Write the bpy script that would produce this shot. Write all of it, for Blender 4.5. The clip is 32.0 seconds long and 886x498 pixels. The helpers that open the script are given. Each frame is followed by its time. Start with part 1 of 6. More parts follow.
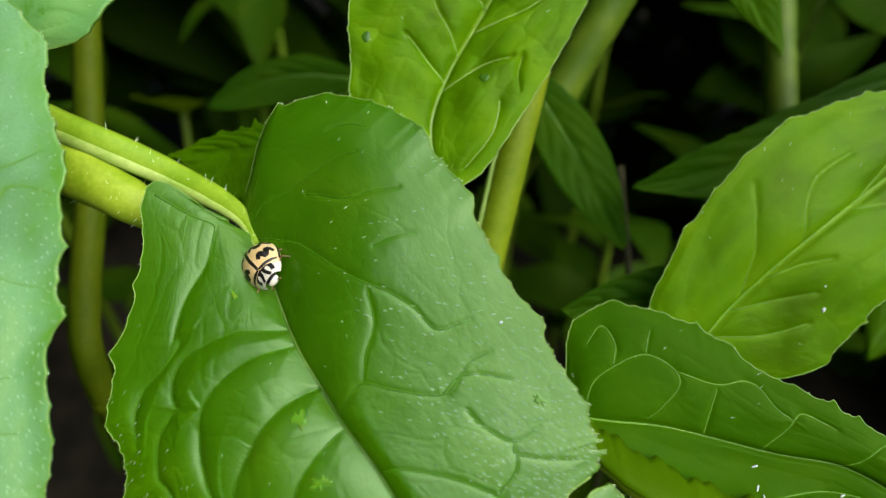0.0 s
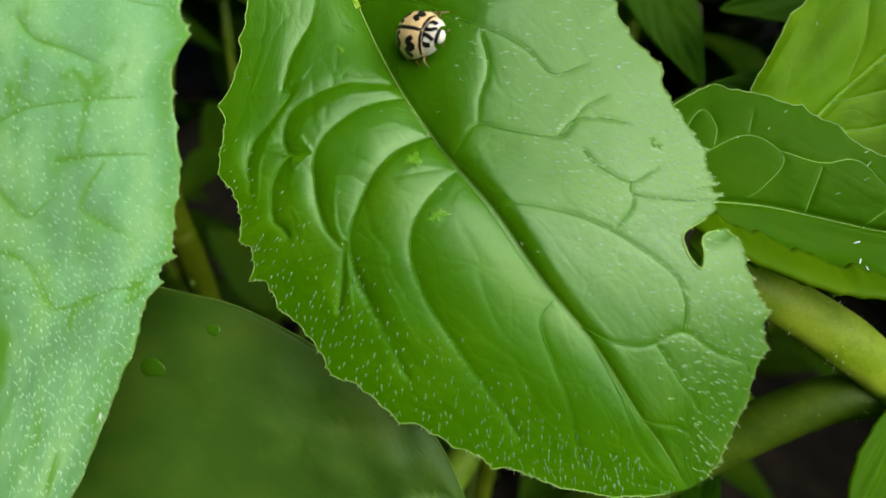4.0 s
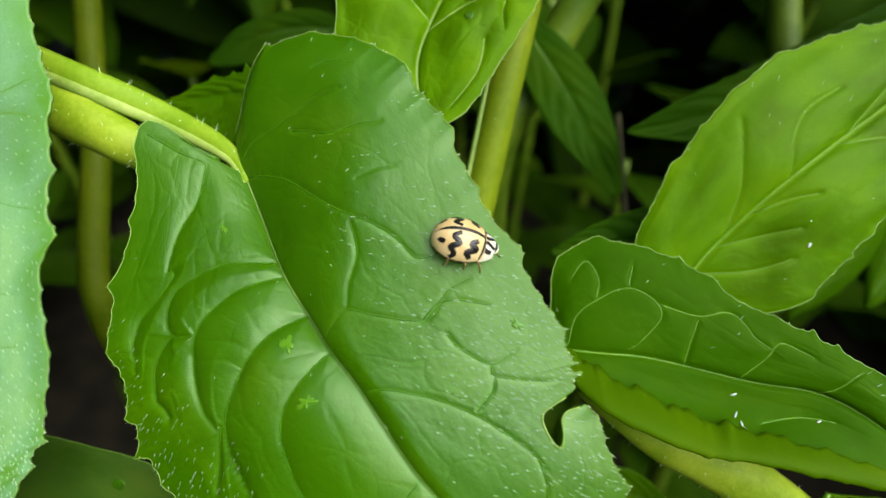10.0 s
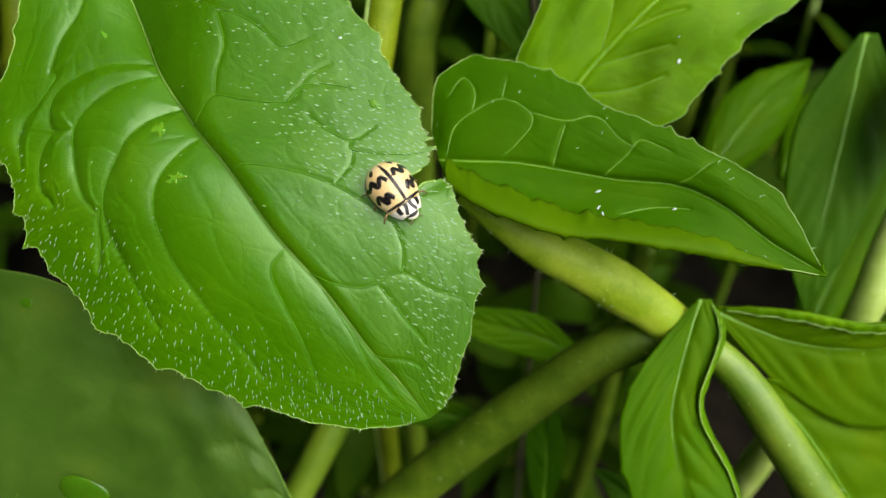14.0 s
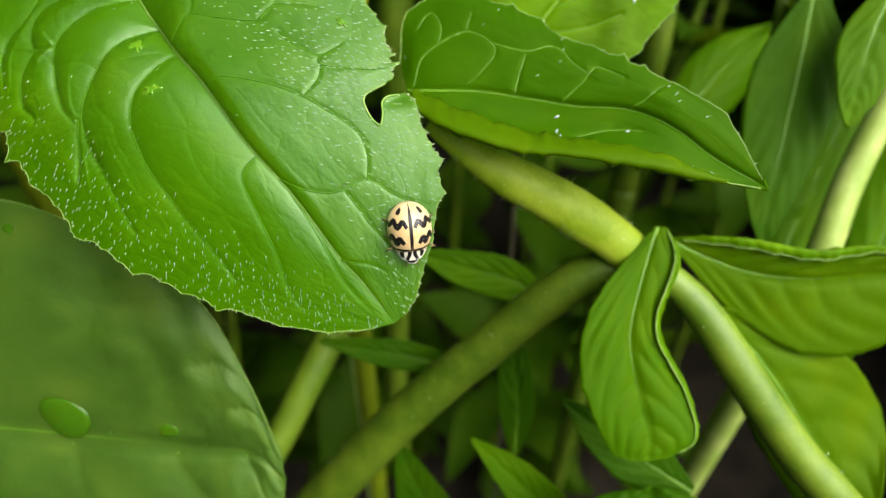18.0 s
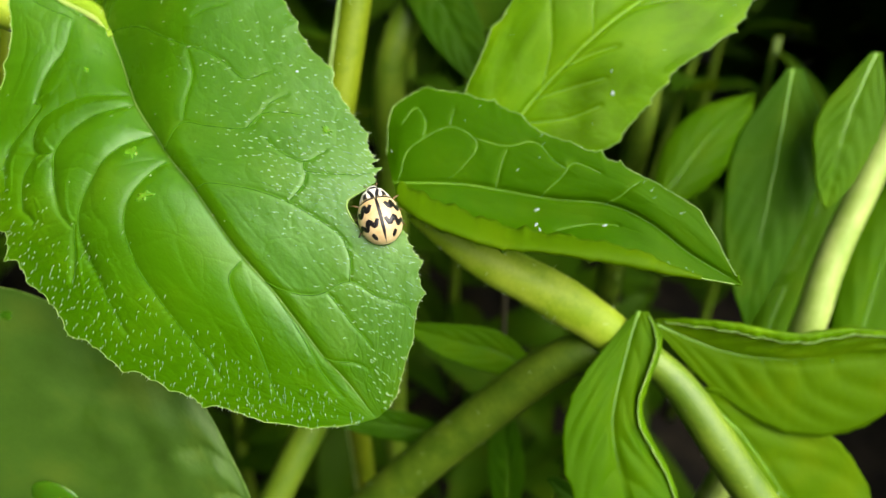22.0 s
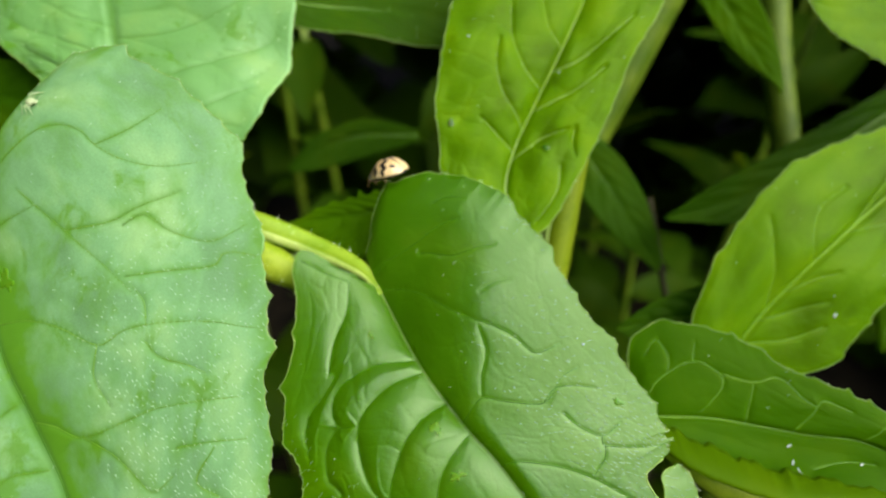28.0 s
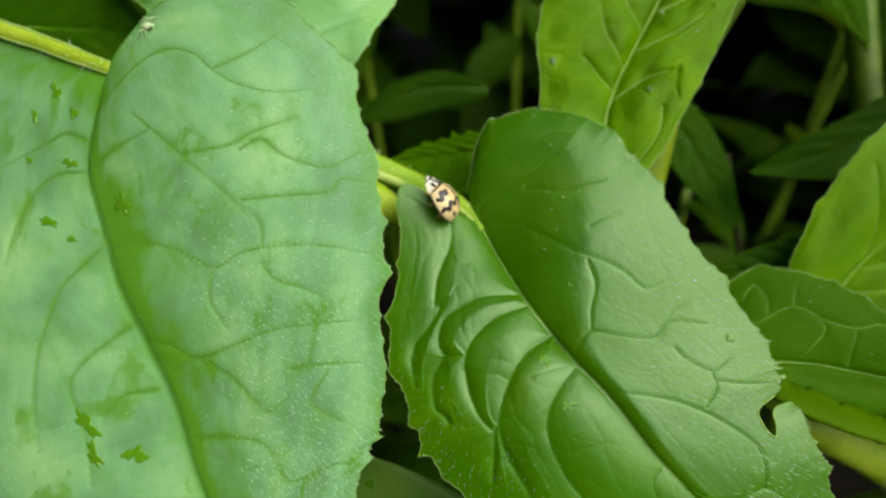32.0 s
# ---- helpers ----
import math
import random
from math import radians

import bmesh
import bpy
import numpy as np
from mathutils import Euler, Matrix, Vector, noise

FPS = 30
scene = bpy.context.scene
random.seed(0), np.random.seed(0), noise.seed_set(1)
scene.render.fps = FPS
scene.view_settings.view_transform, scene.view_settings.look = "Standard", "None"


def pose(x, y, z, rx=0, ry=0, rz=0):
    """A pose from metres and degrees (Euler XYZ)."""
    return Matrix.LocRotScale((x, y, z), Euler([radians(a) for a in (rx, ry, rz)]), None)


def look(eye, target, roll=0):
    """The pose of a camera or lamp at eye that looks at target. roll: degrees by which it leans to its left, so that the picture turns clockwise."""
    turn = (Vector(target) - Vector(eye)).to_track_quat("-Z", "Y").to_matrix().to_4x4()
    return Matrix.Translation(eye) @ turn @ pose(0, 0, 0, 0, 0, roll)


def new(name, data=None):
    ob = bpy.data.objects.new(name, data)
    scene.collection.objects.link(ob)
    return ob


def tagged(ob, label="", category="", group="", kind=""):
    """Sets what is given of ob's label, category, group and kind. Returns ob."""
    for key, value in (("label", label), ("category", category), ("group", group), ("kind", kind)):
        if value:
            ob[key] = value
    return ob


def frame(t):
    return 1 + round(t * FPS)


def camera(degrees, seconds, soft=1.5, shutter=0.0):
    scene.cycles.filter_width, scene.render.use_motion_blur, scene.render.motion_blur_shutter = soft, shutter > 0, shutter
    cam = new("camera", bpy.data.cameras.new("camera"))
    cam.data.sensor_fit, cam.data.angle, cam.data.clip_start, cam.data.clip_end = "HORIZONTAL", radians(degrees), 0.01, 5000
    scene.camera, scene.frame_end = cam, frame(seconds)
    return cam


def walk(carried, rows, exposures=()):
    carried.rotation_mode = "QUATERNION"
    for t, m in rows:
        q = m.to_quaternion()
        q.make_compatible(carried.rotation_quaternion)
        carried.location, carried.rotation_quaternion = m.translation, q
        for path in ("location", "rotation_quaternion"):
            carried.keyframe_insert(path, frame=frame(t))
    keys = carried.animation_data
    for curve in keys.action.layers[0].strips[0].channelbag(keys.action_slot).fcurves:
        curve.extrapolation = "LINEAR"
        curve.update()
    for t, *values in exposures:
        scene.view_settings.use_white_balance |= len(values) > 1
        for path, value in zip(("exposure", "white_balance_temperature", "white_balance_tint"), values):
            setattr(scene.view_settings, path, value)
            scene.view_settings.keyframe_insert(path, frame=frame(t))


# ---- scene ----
cam = camera(74.0, 32.0, soft=1.4)
cam.data.dof.use_dof, cam.data.dof.focus_distance, cam.data.dof.aperture_fstop = True, 0.0535, 19.0
EYE, TILT = 0.300, -40.0
# seconds; millimetres to the right, ahead and up from the first eye; yaw, pitch, roll
ROWS = [
    (0, -0.447, -0.332, 1.143, -0.365, -1.653, -0.621),
    (0.5, -6.097, -0.730, 1.979, -0.146, -4.624, -0.841),
    (1, -4.019, -1.196, -2.384, -0.190, -2.756, -0.770),
    (1.5, -3.958, -1.814, -5.147, 0.179, -2.932, -0.774),
    (2, -2.712, -1.283, -5.802, 0.469, -3.123, -0.594),
    (2.5, -8.645, -1.927, -7.974, 0.839, -3.479, -0.692),
    (4.5, -7.569, -0.949, -16.330, 1.184, -7.266, -1.453),
    (5, -4.872, -0.197, -4.378, 0.657, -5.087, -1.220),
    (5.5, -7.391, -0.266, -2.042, 0.598, -4.028, -1.350),
    (6, -7.630, -0.375, -3.007, 0.844, -4.281, -1.303),
    (6.5, -6.075, -0.690, -6.365, 0.770, -4.312, -1.253),
    (7, -7.262, -0.973, -5.253, 1.275, -4.521, -1.109),
    (7.5, -5.447, -1.089, -3.543, 1.110, -4.398, -0.809),
    (8, -2.512, -1.471, 0.434, 1.120, -4.214, -0.742),
    (8.5, -0.747, -2.456, -0.776, 1.448, -3.654, -0.463),
    (9, 1.400, -1.978, -3.646, 1.236, -4.266, -0.256),
    (9.5, 2.517, -1.699, -0.834, 1.230, -4.158, -0.061),
    (10, 2.717, -1.835, -2.325, 1.298, -4.344, -0.043),
    (10.5, 8.742, -2.126, -1.994, 1.261, -4.435, 0.236),
    (11, 4.876, -2.488, -2.572, 1.489, -4.195, 0.295),
    (11.5, 7.261, -2.807, 0.640, 1.507, -3.905, 0.328),
    (12, 7.607, -2.664, -2.043, 1.376, -4.096, 0.290),
    (12.5, 7.071, -3.459, -7.771, 1.553, -5.009, 0.465),
    (13, 7.511, -4.068, -12.553, 1.324, -6.384, 0.486),
    (13.5, 11.534, -5.640, -11.717, 0.660, -6.512, 0.866),
    (14, 14.259, -6.317, -19.520, 0.635, -6.228, 1.216),
    (14.5, 19.665, -6.124, -20.194, 0.763, -6.779, 1.447),
    (16.5, 15.360, -7.193, -20.061, 0.383, -5.394, 0.810),
    (17, 10.295, -7.771, -27.315, 1.260, -5.951, 0.453),
    (17.5, 12.509, -9.352, -28.157, 0.461, -5.269, 0.473),
    (18, 16.599, -10.225, -28.400, -0.324, -5.458, 1.239),
    (18.5, 20.720, -10.857, -30.563, 0.442, -5.303, 1.828),
    (19, 16.417, -11.503, -31.776, 1.344, -5.537, 1.713),
    (19.5, 18.344, -12.241, -30.803, 1.473, -4.598, 1.573),
    (20, 19.044, -12.583, -29.535, 1.203, -3.613, 1.672),
    (20.5, 22.214, -12.386, -27.209, 0.894, -3.151, 1.608),
    (21, 17.408, -12.315, -28.392, 1.042, -3.790, 1.334),
    (21.5, 17.452, -11.655, -22.471, 0.522, -3.305, 1.157),
    (22, 19.288, -11.511, -21.369, 0.298, -2.854, 1.307),
    (22.5, 15.961, -11.512, -18.446, 0.716, -2.771, 1.289),
    (23, 13.944, -11.812, -17.748, 0.951, -2.454, 1.192),
    (23.5, 14.811, -12.280, -13.402, 0.203, -0.949, 1.472),
    (24, 14.192, -12.385, -12.406, 0.043, -1.242, 1.402),
    (24.5, 9.586, -14.007, -9.399, -0.111, -0.839, 1.347),
    (26.5, 1.650, -15.250, 4.248, -0.208, 0.390, 3.229),
    (27, -3.041, -15.216, 4.344, -0.078, 0.412, 2.956),
    (27.5, -7.645, -14.820, 6.082, 0.492, 0.100, 2.960),
    (28, -9.058, -15.156, 4.935, 0.596, -0.156, 3.200),
    (28.5, -13.916, -14.995, 3.279, 0.664, -1.472, 2.858),
    (29, -12.637, -14.914, 4.425, 0.432, -1.113, 2.505),
    (29.5, -16.656, -14.329, 3.545, 0.719, -1.914, 2.323),
    (30, -17.260, -14.528, 3.288, 0.937, -2.144, 2.315),
    (30.5, -16.260, -15.516, 2.435, 0.698, -2.068, 2.126),
    (31, -14.706, -15.602, 0.386, 1.154, -1.595, 1.968),
    (31.5, -16.808, -15.573, 1.122, 1.734, -1.359, 1.775),
    (32, -19.568, -15.466, 0.009, 2.121, -1.908, 1.780),
]
walk(cam, [(t, pose(0, 0, EYE, TILT) @ pose(x / 1000, y / 1000, z / 1000, 90 + pitch, roll, yaw)) for t, x, y, z, yaw, pitch, roll in ROWS],
     exposures=[(0, -0.10, 6250, 3), (5, -0.08, 6250, 1), (6.5, -0.17, 6250, 1), (8.5, -0.1, 6250, 1), (11, 0.1, 6300, 2), (12.5, 0.06, 6350, 4), (14, 0.18, 6350, 6), (17, 0.36, 6350, 7), (20, 0.58, 6350, 10), (23, 0.48, 6350, 9), (24.5, 0.36, 6350, 8), (27, 0.0, 6300, 4), (29, 0.15, 6600, 9), (30, -0.07, 6500, 4), (31, -0.1, 6500, 2), (32, -0.25, 6450, 1)])

# ---- light: a bright, thinly clouded sky ----
world = bpy.data.worlds.new("sky")
scene.world = world
world.use_nodes = True
sky = world.node_tree.nodes.new("ShaderNodeTexSky")
sky.sky_type, sky.sun_disc, sky.sun_elevation, sky.sun_rotation = "NISHITA", False, radians(54), radians(120)
sky.dust_density, sky.air_density, sky.ozone_density = 6.0, 0.6, 1.0
back = world.node_tree.nodes["Background"]
world.node_tree.links.new(sky.outputs[0], back.inputs[0])
back.inputs[1].default_value = 0.14
sun = new("sun", bpy.data.lights.new("sun", "SUN"))
sun.data.energy, sun.data.angle, sun.data.color = 3.8, radians(70), (1.0, 0.98, 0.93)
sun.matrix_basis = look((1.05, -0.62, 1.68), (0, 0, 0))


# ---- materials ----
def node_material(name):
    m = bpy.data.materials.new(name)
    m.use_nodes = True
    nodes, links = m.node_tree.nodes, m.node_tree.links

    def add(kind, inputs=None, **values):
        n = nodes.new(kind)
        for key, value in values.items():
            setattr(n, key, value)
        for key, value in (inputs or {}).items():
            if isinstance(value, bpy.types.NodeSocket):
                links.new(value, n.inputs[key])
            else:
                n.inputs[key].default_value = value
        return n

    return m, add, nodes["Principled BSDF"], links


def rgb(c, k=1.0):
    return (c[0] * k, c[1] * k, c[2] * k, 1.0)


def ramp(add, fac, *stops):
    r = add("ShaderNodeValToRGB", {0: fac})
    while len(r.color_ramp.elements) < len(stops):
        r.color_ramp.elements.new(0.5)
    for e, (at, c) in zip(r.color_ramp.elements, stops):
        e.position, e.color = at, c if len(c) == 4 else (*c, 1)
    return r.outputs[0]


def leaf_material(name, base, vein, rough=0.42, through_light=0.35, glow=(0.35, 0.55, 0.02), net=2.2, spots=0.35, relief=0.5, sheen=0.5, lines_seen=0.5, wet=0.0, tint=0.35, crease=None, green=None, gloss_cut=0.0):
    """Blade of a broad leaf. Its map coordinates are in centimetres: along the midrib, across it."""
    m, add, bsdf, links = node_material(name)
    uv = add("ShaderNodeUVMap", uv_map="cm").outputs[0]
    warp = add("ShaderNodeTexNoise", {"Vector": uv, "Scale": 3.0, "Detail": 2.0})
    bend = add("ShaderNodeVectorMath", {0: warp.outputs["Color"], "Scale": 0.22}, operation="SCALE").outputs[0]
    bent = add("ShaderNodeVectorMath", {0: uv, 1: bend}, operation="ADD").outputs[0]
    cells = add("ShaderNodeTexVoronoi", {"Vector": bent, "Scale": net, "Randomness": 0.85}, feature="DISTANCE_TO_EDGE")
    lines = ramp(add, cells.outputs["Distance"], (0.0, (1, 1, 1)), (0.022, (0.5, 0.5, 0.5)), (0.06, (0, 0, 0)))
    small = add("ShaderNodeTexVoronoi", {"Vector": bent, "Scale": net * 5.0}, feature="DISTANCE_TO_EDGE")
    lines2 = ramp(add, small.outputs["Distance"], (0.0, (1, 1, 1)), (0.09, (0, 0, 0)))
    patch = add("ShaderNodeTexNoise", {"Vector": uv, "Scale": 1.1, "Detail": 5.0, "Roughness": 0.6})
    grain = add("ShaderNodeTexNoise", {"Vector": uv, "Scale": 60.0, "Detail": 3.0})
    tone = ramp(add, patch.outputs["Fac"], (0.36, rgb(base, 1 - 0.45 * min(spots, 1.5))), (0.50, rgb(base)), (0.66, rgb((base[0] * 1.35 + 0.008, base[1] * 1.12, base[2] * 1.0), 1 + 0.25 * spots)))
    fine = add("ShaderNodeMix", {0: 0.35, 6: tone, 7: ramp(add, grain.outputs["Fac"], (0.35, rgb(base, 0.75)), (0.65, rgb(base, 1.3)))}, data_type="RGBA").outputs[2]
    part_line = add("ShaderNodeMath", {0: lines2, 1: 0.25, 2: lines}, operation="MULTIPLY_ADD").outputs[0]
    lit = add("ShaderNodeMix", {0: add("ShaderNodeMath", {0: part_line, 1: lines_seen}, operation="MULTIPLY", use_clamp=True).outputs[0], 6: fine, 7: rgb(vein)}, data_type="RGBA").outputs[2]
    if green:  # the pale bloom, with sky sheen in its colour, is thin in places, in patches
        thin = add("ShaderNodeAttribute", attribute_name="bare", attribute_type="GEOMETRY").outputs["Fac"]
        cloud = add("ShaderNodeTexNoise", {"Vector": uv, "Scale": 2.4, "Detail": 5.0, "Roughness": 0.6}).outputs["Fac"]
        thin = add("ShaderNodeMath", {0: cloud, 1: 1.1, 2: thin}, operation="MULTIPLY_ADD").outputs[0]
        lit = add("ShaderNodeMix", {0: ramp(add, thin, (0.58, (0, 0, 0)), (1.15, (1, 1, 1))), 6: lit, 7: rgb(green)}, data_type="RGBA").outputs[2]
    if crease:  # the veins that part the blade
        mark = add("ShaderNodeAttribute", attribute_name="vein", attribute_type="GEOMETRY").outputs["Fac"]
        lit = add("ShaderNodeMix", {0: add("ShaderNodeMath", {0: mark, 1: 0.65 if green else 0.6}, operation="MULTIPLY").outputs[0], 6: lit, 7: rgb(crease)}, data_type="RGBA").outputs[2]
    dull = ramp(add, patch.outputs["Fac"], (0.3, rgb((1, 1, 1), rough - 0.07)), (0.7, rgb((1, 1, 1), rough + 0.08)))
    if wet:  # where water takes off the bloom and the sheen painted with it: greener and smoother
        blot = add("ShaderNodeTexNoise", {"Vector": uv, "Scale": 1.7, "Detail": 6.0, "Roughness": 0.65, "Distortion": 0.6})
        bare = ramp(add, blot.outputs["Fac"], (0.56, (0, 0, 0)), (0.64, rgb((1, 1, 1), wet)))
        lit = add("ShaderNodeMix", {0: bare, 6: lit, 7: rgb((base[0] * 0.55, base[1] * 0.68, base[2] * 0.05))}, data_type="RGBA").outputs[2]
        dull = add("ShaderNodeMix", {0: bare, 6: dull, 7: (0.25, 0.25, 0.25, 1)}, data_type="RGBA").outputs[2]
    links.new(lit, bsdf.inputs["Base Color"])
    bsdf.inputs["Specular IOR Level"].default_value = sheen
    if gloss_cut:  # sky reflection lowered by hand on part of the blade
        down = add("ShaderNodeAttribute", attribute_name="gloss_cut", attribute_type="GEOMETRY").outputs["Fac"]
        links.new(add("ShaderNodeMath", {0: down, 1: -gloss_cut * sheen, 2: sheen}, operation="MULTIPLY_ADD").outputs[0], bsdf.inputs["Specular IOR Level"])
    bsdf.inputs["Specular Tint"].default_value = (0.78, 1.0, tint, 1)
    links.new(dull, bsdf.inputs["Roughness"])
    deep = min(1.0, 4 * lines_seen)
    height = add("ShaderNodeMath", {0: lines, 1: -deep}, operation="MULTIPLY").outputs[0]
    height = add("ShaderNodeMath", {0: lines2, 1: -0.22 * deep, 2: height}, operation="MULTIPLY_ADD").outputs[0]
    height = add("ShaderNodeMath", {0: grain.outputs["Fac"], 1: 0.15, 2: height}, operation="MULTIPLY_ADD").outputs[0]
    mottle = add("ShaderNodeTexNoise", {"Vector": uv, "Scale": 16.0, "Detail": 3.0})
    height = add("ShaderNodeMath", {0: mottle.outputs["Fac"], 1: 0.55, 2: height}, operation="MULTIPLY_ADD").outputs[0]
    height = add("ShaderNodeMath", {0: warp.outputs["Fac"], 1: 2.2, 2: height}, operation="MULTIPLY_ADD").outputs[0]
    bump = add("ShaderNodeBump", {"Strength": relief, "Distance": 0.00018, "Height": height})
    links.new(bump.outputs[0], bsdf.inputs["Normal"])
    behind = add("ShaderNodeBsdfTranslucent", {"Color": rgb(glow)})
    links.new(bump.outputs[0], behind.inputs["Normal"])
    mix = add("ShaderNodeMixShader", {0: through_light, 1: bsdf.outputs[0], 2: behind.outputs[0]})
    links.new(mix.outputs[0], m.node_tree.nodes["Material Output"].inputs[0])
    return m


def plain_material(name, dark, light, rough=0.45, scale=400.0, relief=0.3, sheen=0.5, stretch=(1, 1, 1), metal=0.0):
    m, add, bsdf, links = node_material(name)
    at = add("ShaderNodeTexCoord").outputs["Object"]
    at = add("ShaderNodeMapping", {"Vector": at, "Scale": stretch}).outputs[0]
    wide = add("ShaderNodeTexNoise", {"Vector": at, "Scale": scale, "Detail": 4.0})
    fine = add("ShaderNodeTexNoise", {"Vector": at, "Scale": scale * 9, "Detail": 2.0})
    both = add("ShaderNodeMath", {0: fine.outputs["Fac"], 1: 0.35, 2: wide.outputs["Fac"]}, operation="MULTIPLY_ADD").outputs[0]
    links.new(ramp(add, both, (0.5, rgb(dark)), (0.85, rgb(light))), bsdf.inputs["Base Color"])
    bsdf.inputs["Roughness"].default_value, bsdf.inputs["Specular IOR Level"].default_value, bsdf.inputs["Metallic"].default_value = rough, sheen, metal
    bump = add("ShaderNodeBump", {"Strength": relief, "Distance": 0.0001, "Height": both})
    links.new(bump.outputs[0], bsdf.inputs["Normal"])
    return m


FRESH = leaf_material("fresh_leaf", (0.066, 0.204, 0.0002), (0.15, 0.33, 0.004), 0.31, 0.44, (0.46, 0.64, 0.0002), sheen=1.0, relief=0.30, lines_seen=0.05, tint=0.68, crease=(0.085, 0.24, 0.002), gloss_cut=0.7)
# bloom and the whitish sheen of the sky are both in this pale base
PALE = leaf_material("pale_leaf", (0.198, 0.420, 0.168), (0.12, 0.29, 0.02), 0.50, 0.18, (0.34, 0.58, 0.003), sheen=0.8, net=1.5, relief=0.12, lines_seen=0.02, spots=0.9, wet=0.7, tint=0.85, crease=(0.085, 0.24, 0.035), green=(0.108, 0.300, 0.012))
BRIGHT = leaf_material("bright_leaf", (0.165, 0.385, 0.100), (0.10, 0.26, 0.01), 0.42, 0.22, (0.34, 0.56, 0.003), sheen=0.85, tint=0.8, net=1.7, relief=0.2, lines_seen=0.1, wet=0.8, crease=(0.06, 0.19, 0.004))
LIME = leaf_material("young_leaf", (0.100, 0.240, 0.0003), (0.20, 0.36, 0.004), 0.38, 0.40, (0.44, 0.58, 0.0003), relief=0.30, sheen=0.20, tint=0.3, lines_seen=0.06, net=1.7, spots=1.3, crease=(0.20, 0.37, 0.006))
FOLD = leaf_material("trough_leaf", (0.042, 0.132, 0.0002), (0.17, 0.34, 0.004), 0.42, 0.40, (0.40, 0.58, 0.0003), net=1.8, relief=0.20, sheen=0.10, tint=0.3, lines_seen=0.03, crease=(0.085, 0.215, 0.003))
# darker copy of the green leaf, with the half shade lower down in its colour
LOW = leaf_material("shade_tinted_leaf", (0.058, 0.155, 0.0003), (0.10, 0.22, 0.006), 0.45, 0.38, (0.36, 0.52, 0.0003), relief=0.12, sheen=0.10, lines_seen=0.1)
DULL = leaf_material("dull_leaf", (0.080, 0.175, 0.0005), (0.11, 0.21, 0.006), 0.45, 0.40, (0.38, 0.48, 0.0005), relief=0.12, sheen=0.10, lines_seen=0.1)
# for leaves low down and behind: their shade is darkened into the colour
DEEP = leaf_material("shade_darkened_leaf", (0.026, 0.085, 0.0005), (0.06, 0.15, 0.006), 0.5, 0.28, (0.18, 0.34, 0.0005), relief=0.2, sheen=0.10, lines_seen=0.15)
# background leaves: the deep shade of the thicket is put into this dark colour
DUSK = leaf_material("dusk_shade_leaf", (0.019, 0.052, 0.0008), (0.04, 0.08, 0.004), 0.55, 0.24, (0.13, 0.22, 0.0008), relief=0.2, sheen=0.12, lines_seen=0.15)
OLIVE = leaf_material("olive_leaf", (0.051, 0.115, 0.010), (0.10, 0.18, 0.02), 0.44, 0.20, (0.20, 0.32, 0.003), sheen=0.5, tint=0.5, relief=0.16, lines_seen=0.05, spots=0.8, wet=0.4)
RIB = plain_material("leaf_rib", (0.10, 0.25, 0.006), (0.16, 0.32, 0.012), 0.45, 300, 0.2)
VEIN = plain_material("leaf_vein", (0.045, 0.15, 0.001), (0.07, 0.20, 0.002), 0.6, 300, 0.2, 0.15)
RIB_PALE = plain_material("pale_rib", (0.24, 0.38, 0.06), (0.34, 0.48, 0.12), 0.45, 300, 0.2)
STALK = plain_material("leaf_stalk", (0.20, 0.31, 0.006), (0.36, 0.46, 0.03), 0.50, 250, 0.4, 0.25)
GROOVED = plain_material("grooved_stalk", (0.17, 0.30, 0.006), (0.27, 0.40, 0.02), 0.5, 250, 0.4, 0.25)
PETIOLE = plain_material("pale_stalk", (0.24, 0.36, 0.05), (0.42, 0.52, 0.13), 0.5, 250, 0.4, 0.25)
STEM = plain_material("green_stem", (0.085, 0.165, 0.003), (0.17, 0.26, 0.012), 0.5, 200, 0.4)
# STEM made darker: the shade between the plants is part of this colour
SHADY = plain_material("shade_tinted_stem", (0.050, 0.100, 0.002), (0.105, 0.165, 0.007), 0.55, 200, 0.4, 0.25)
YELLOWISH = plain_material("yellow_green_stem", (0.115, 0.175, 0.002), (0.19, 0.25, 0.006), 0.55, 150, 0.4, 0.2)
WOODY = plain_material("brown_stem", (0.020, 0.018, 0.004), (0.045, 0.040, 0.010), 0.9, 300, 0.6)
HAIR_PALE = plain_material("pale_leaf_hair", (0.44, 0.61, 0.38), (0.56, 0.70, 0.48), 0.4, 900, 0.0)
HAIR = plain_material("leaf_hair", (0.52, 0.68, 0.32), (0.68, 0.80, 0.46), 0.4, 900, 0.0)
RIM = plain_material("leaf_rim", (0.14, 0.28, 0.02), (0.28, 0.42, 0.08), 0.5, 500, 0.2)
SOIL = plain_material("dark_soil", (0.006, 0.005, 0.003), (0.022, 0.017, 0.010), 0.95, 60, 0.8, 0.2)


# ---- building blocks (plans in millimetres) ----
from mathutils import kdtree

FACE = np.array((0.0, -0.766, 0.643))  # the way in which most blades turn, out of the thicket and up


def unit(a):
    return a / np.maximum(np.linalg.norm(a, axis=-1, keepdims=True), 1e-9)


def spline(points, s):
    """A smooth curve through points at even steps of s from 0 to 1."""
    p = np.asarray(points, float)
    p = np.concatenate([2 * p[:1] - p[1:2], p, 2 * p[-1:] - p[-2:-1]])
    x = np.clip(s, 0, 1) * (len(p) - 3)
    i = np.minimum(x.astype(int), len(p) - 4)
    f = (x - i)[..., None]
    a, b, c, d = p[i], p[i + 1], p[i + 2], p[i + 3]
    return b + 0.5 * f * (c - a + f * (2 * a - 5 * b + 4 * c - d + f * (3 * (b - c) + d - a)))


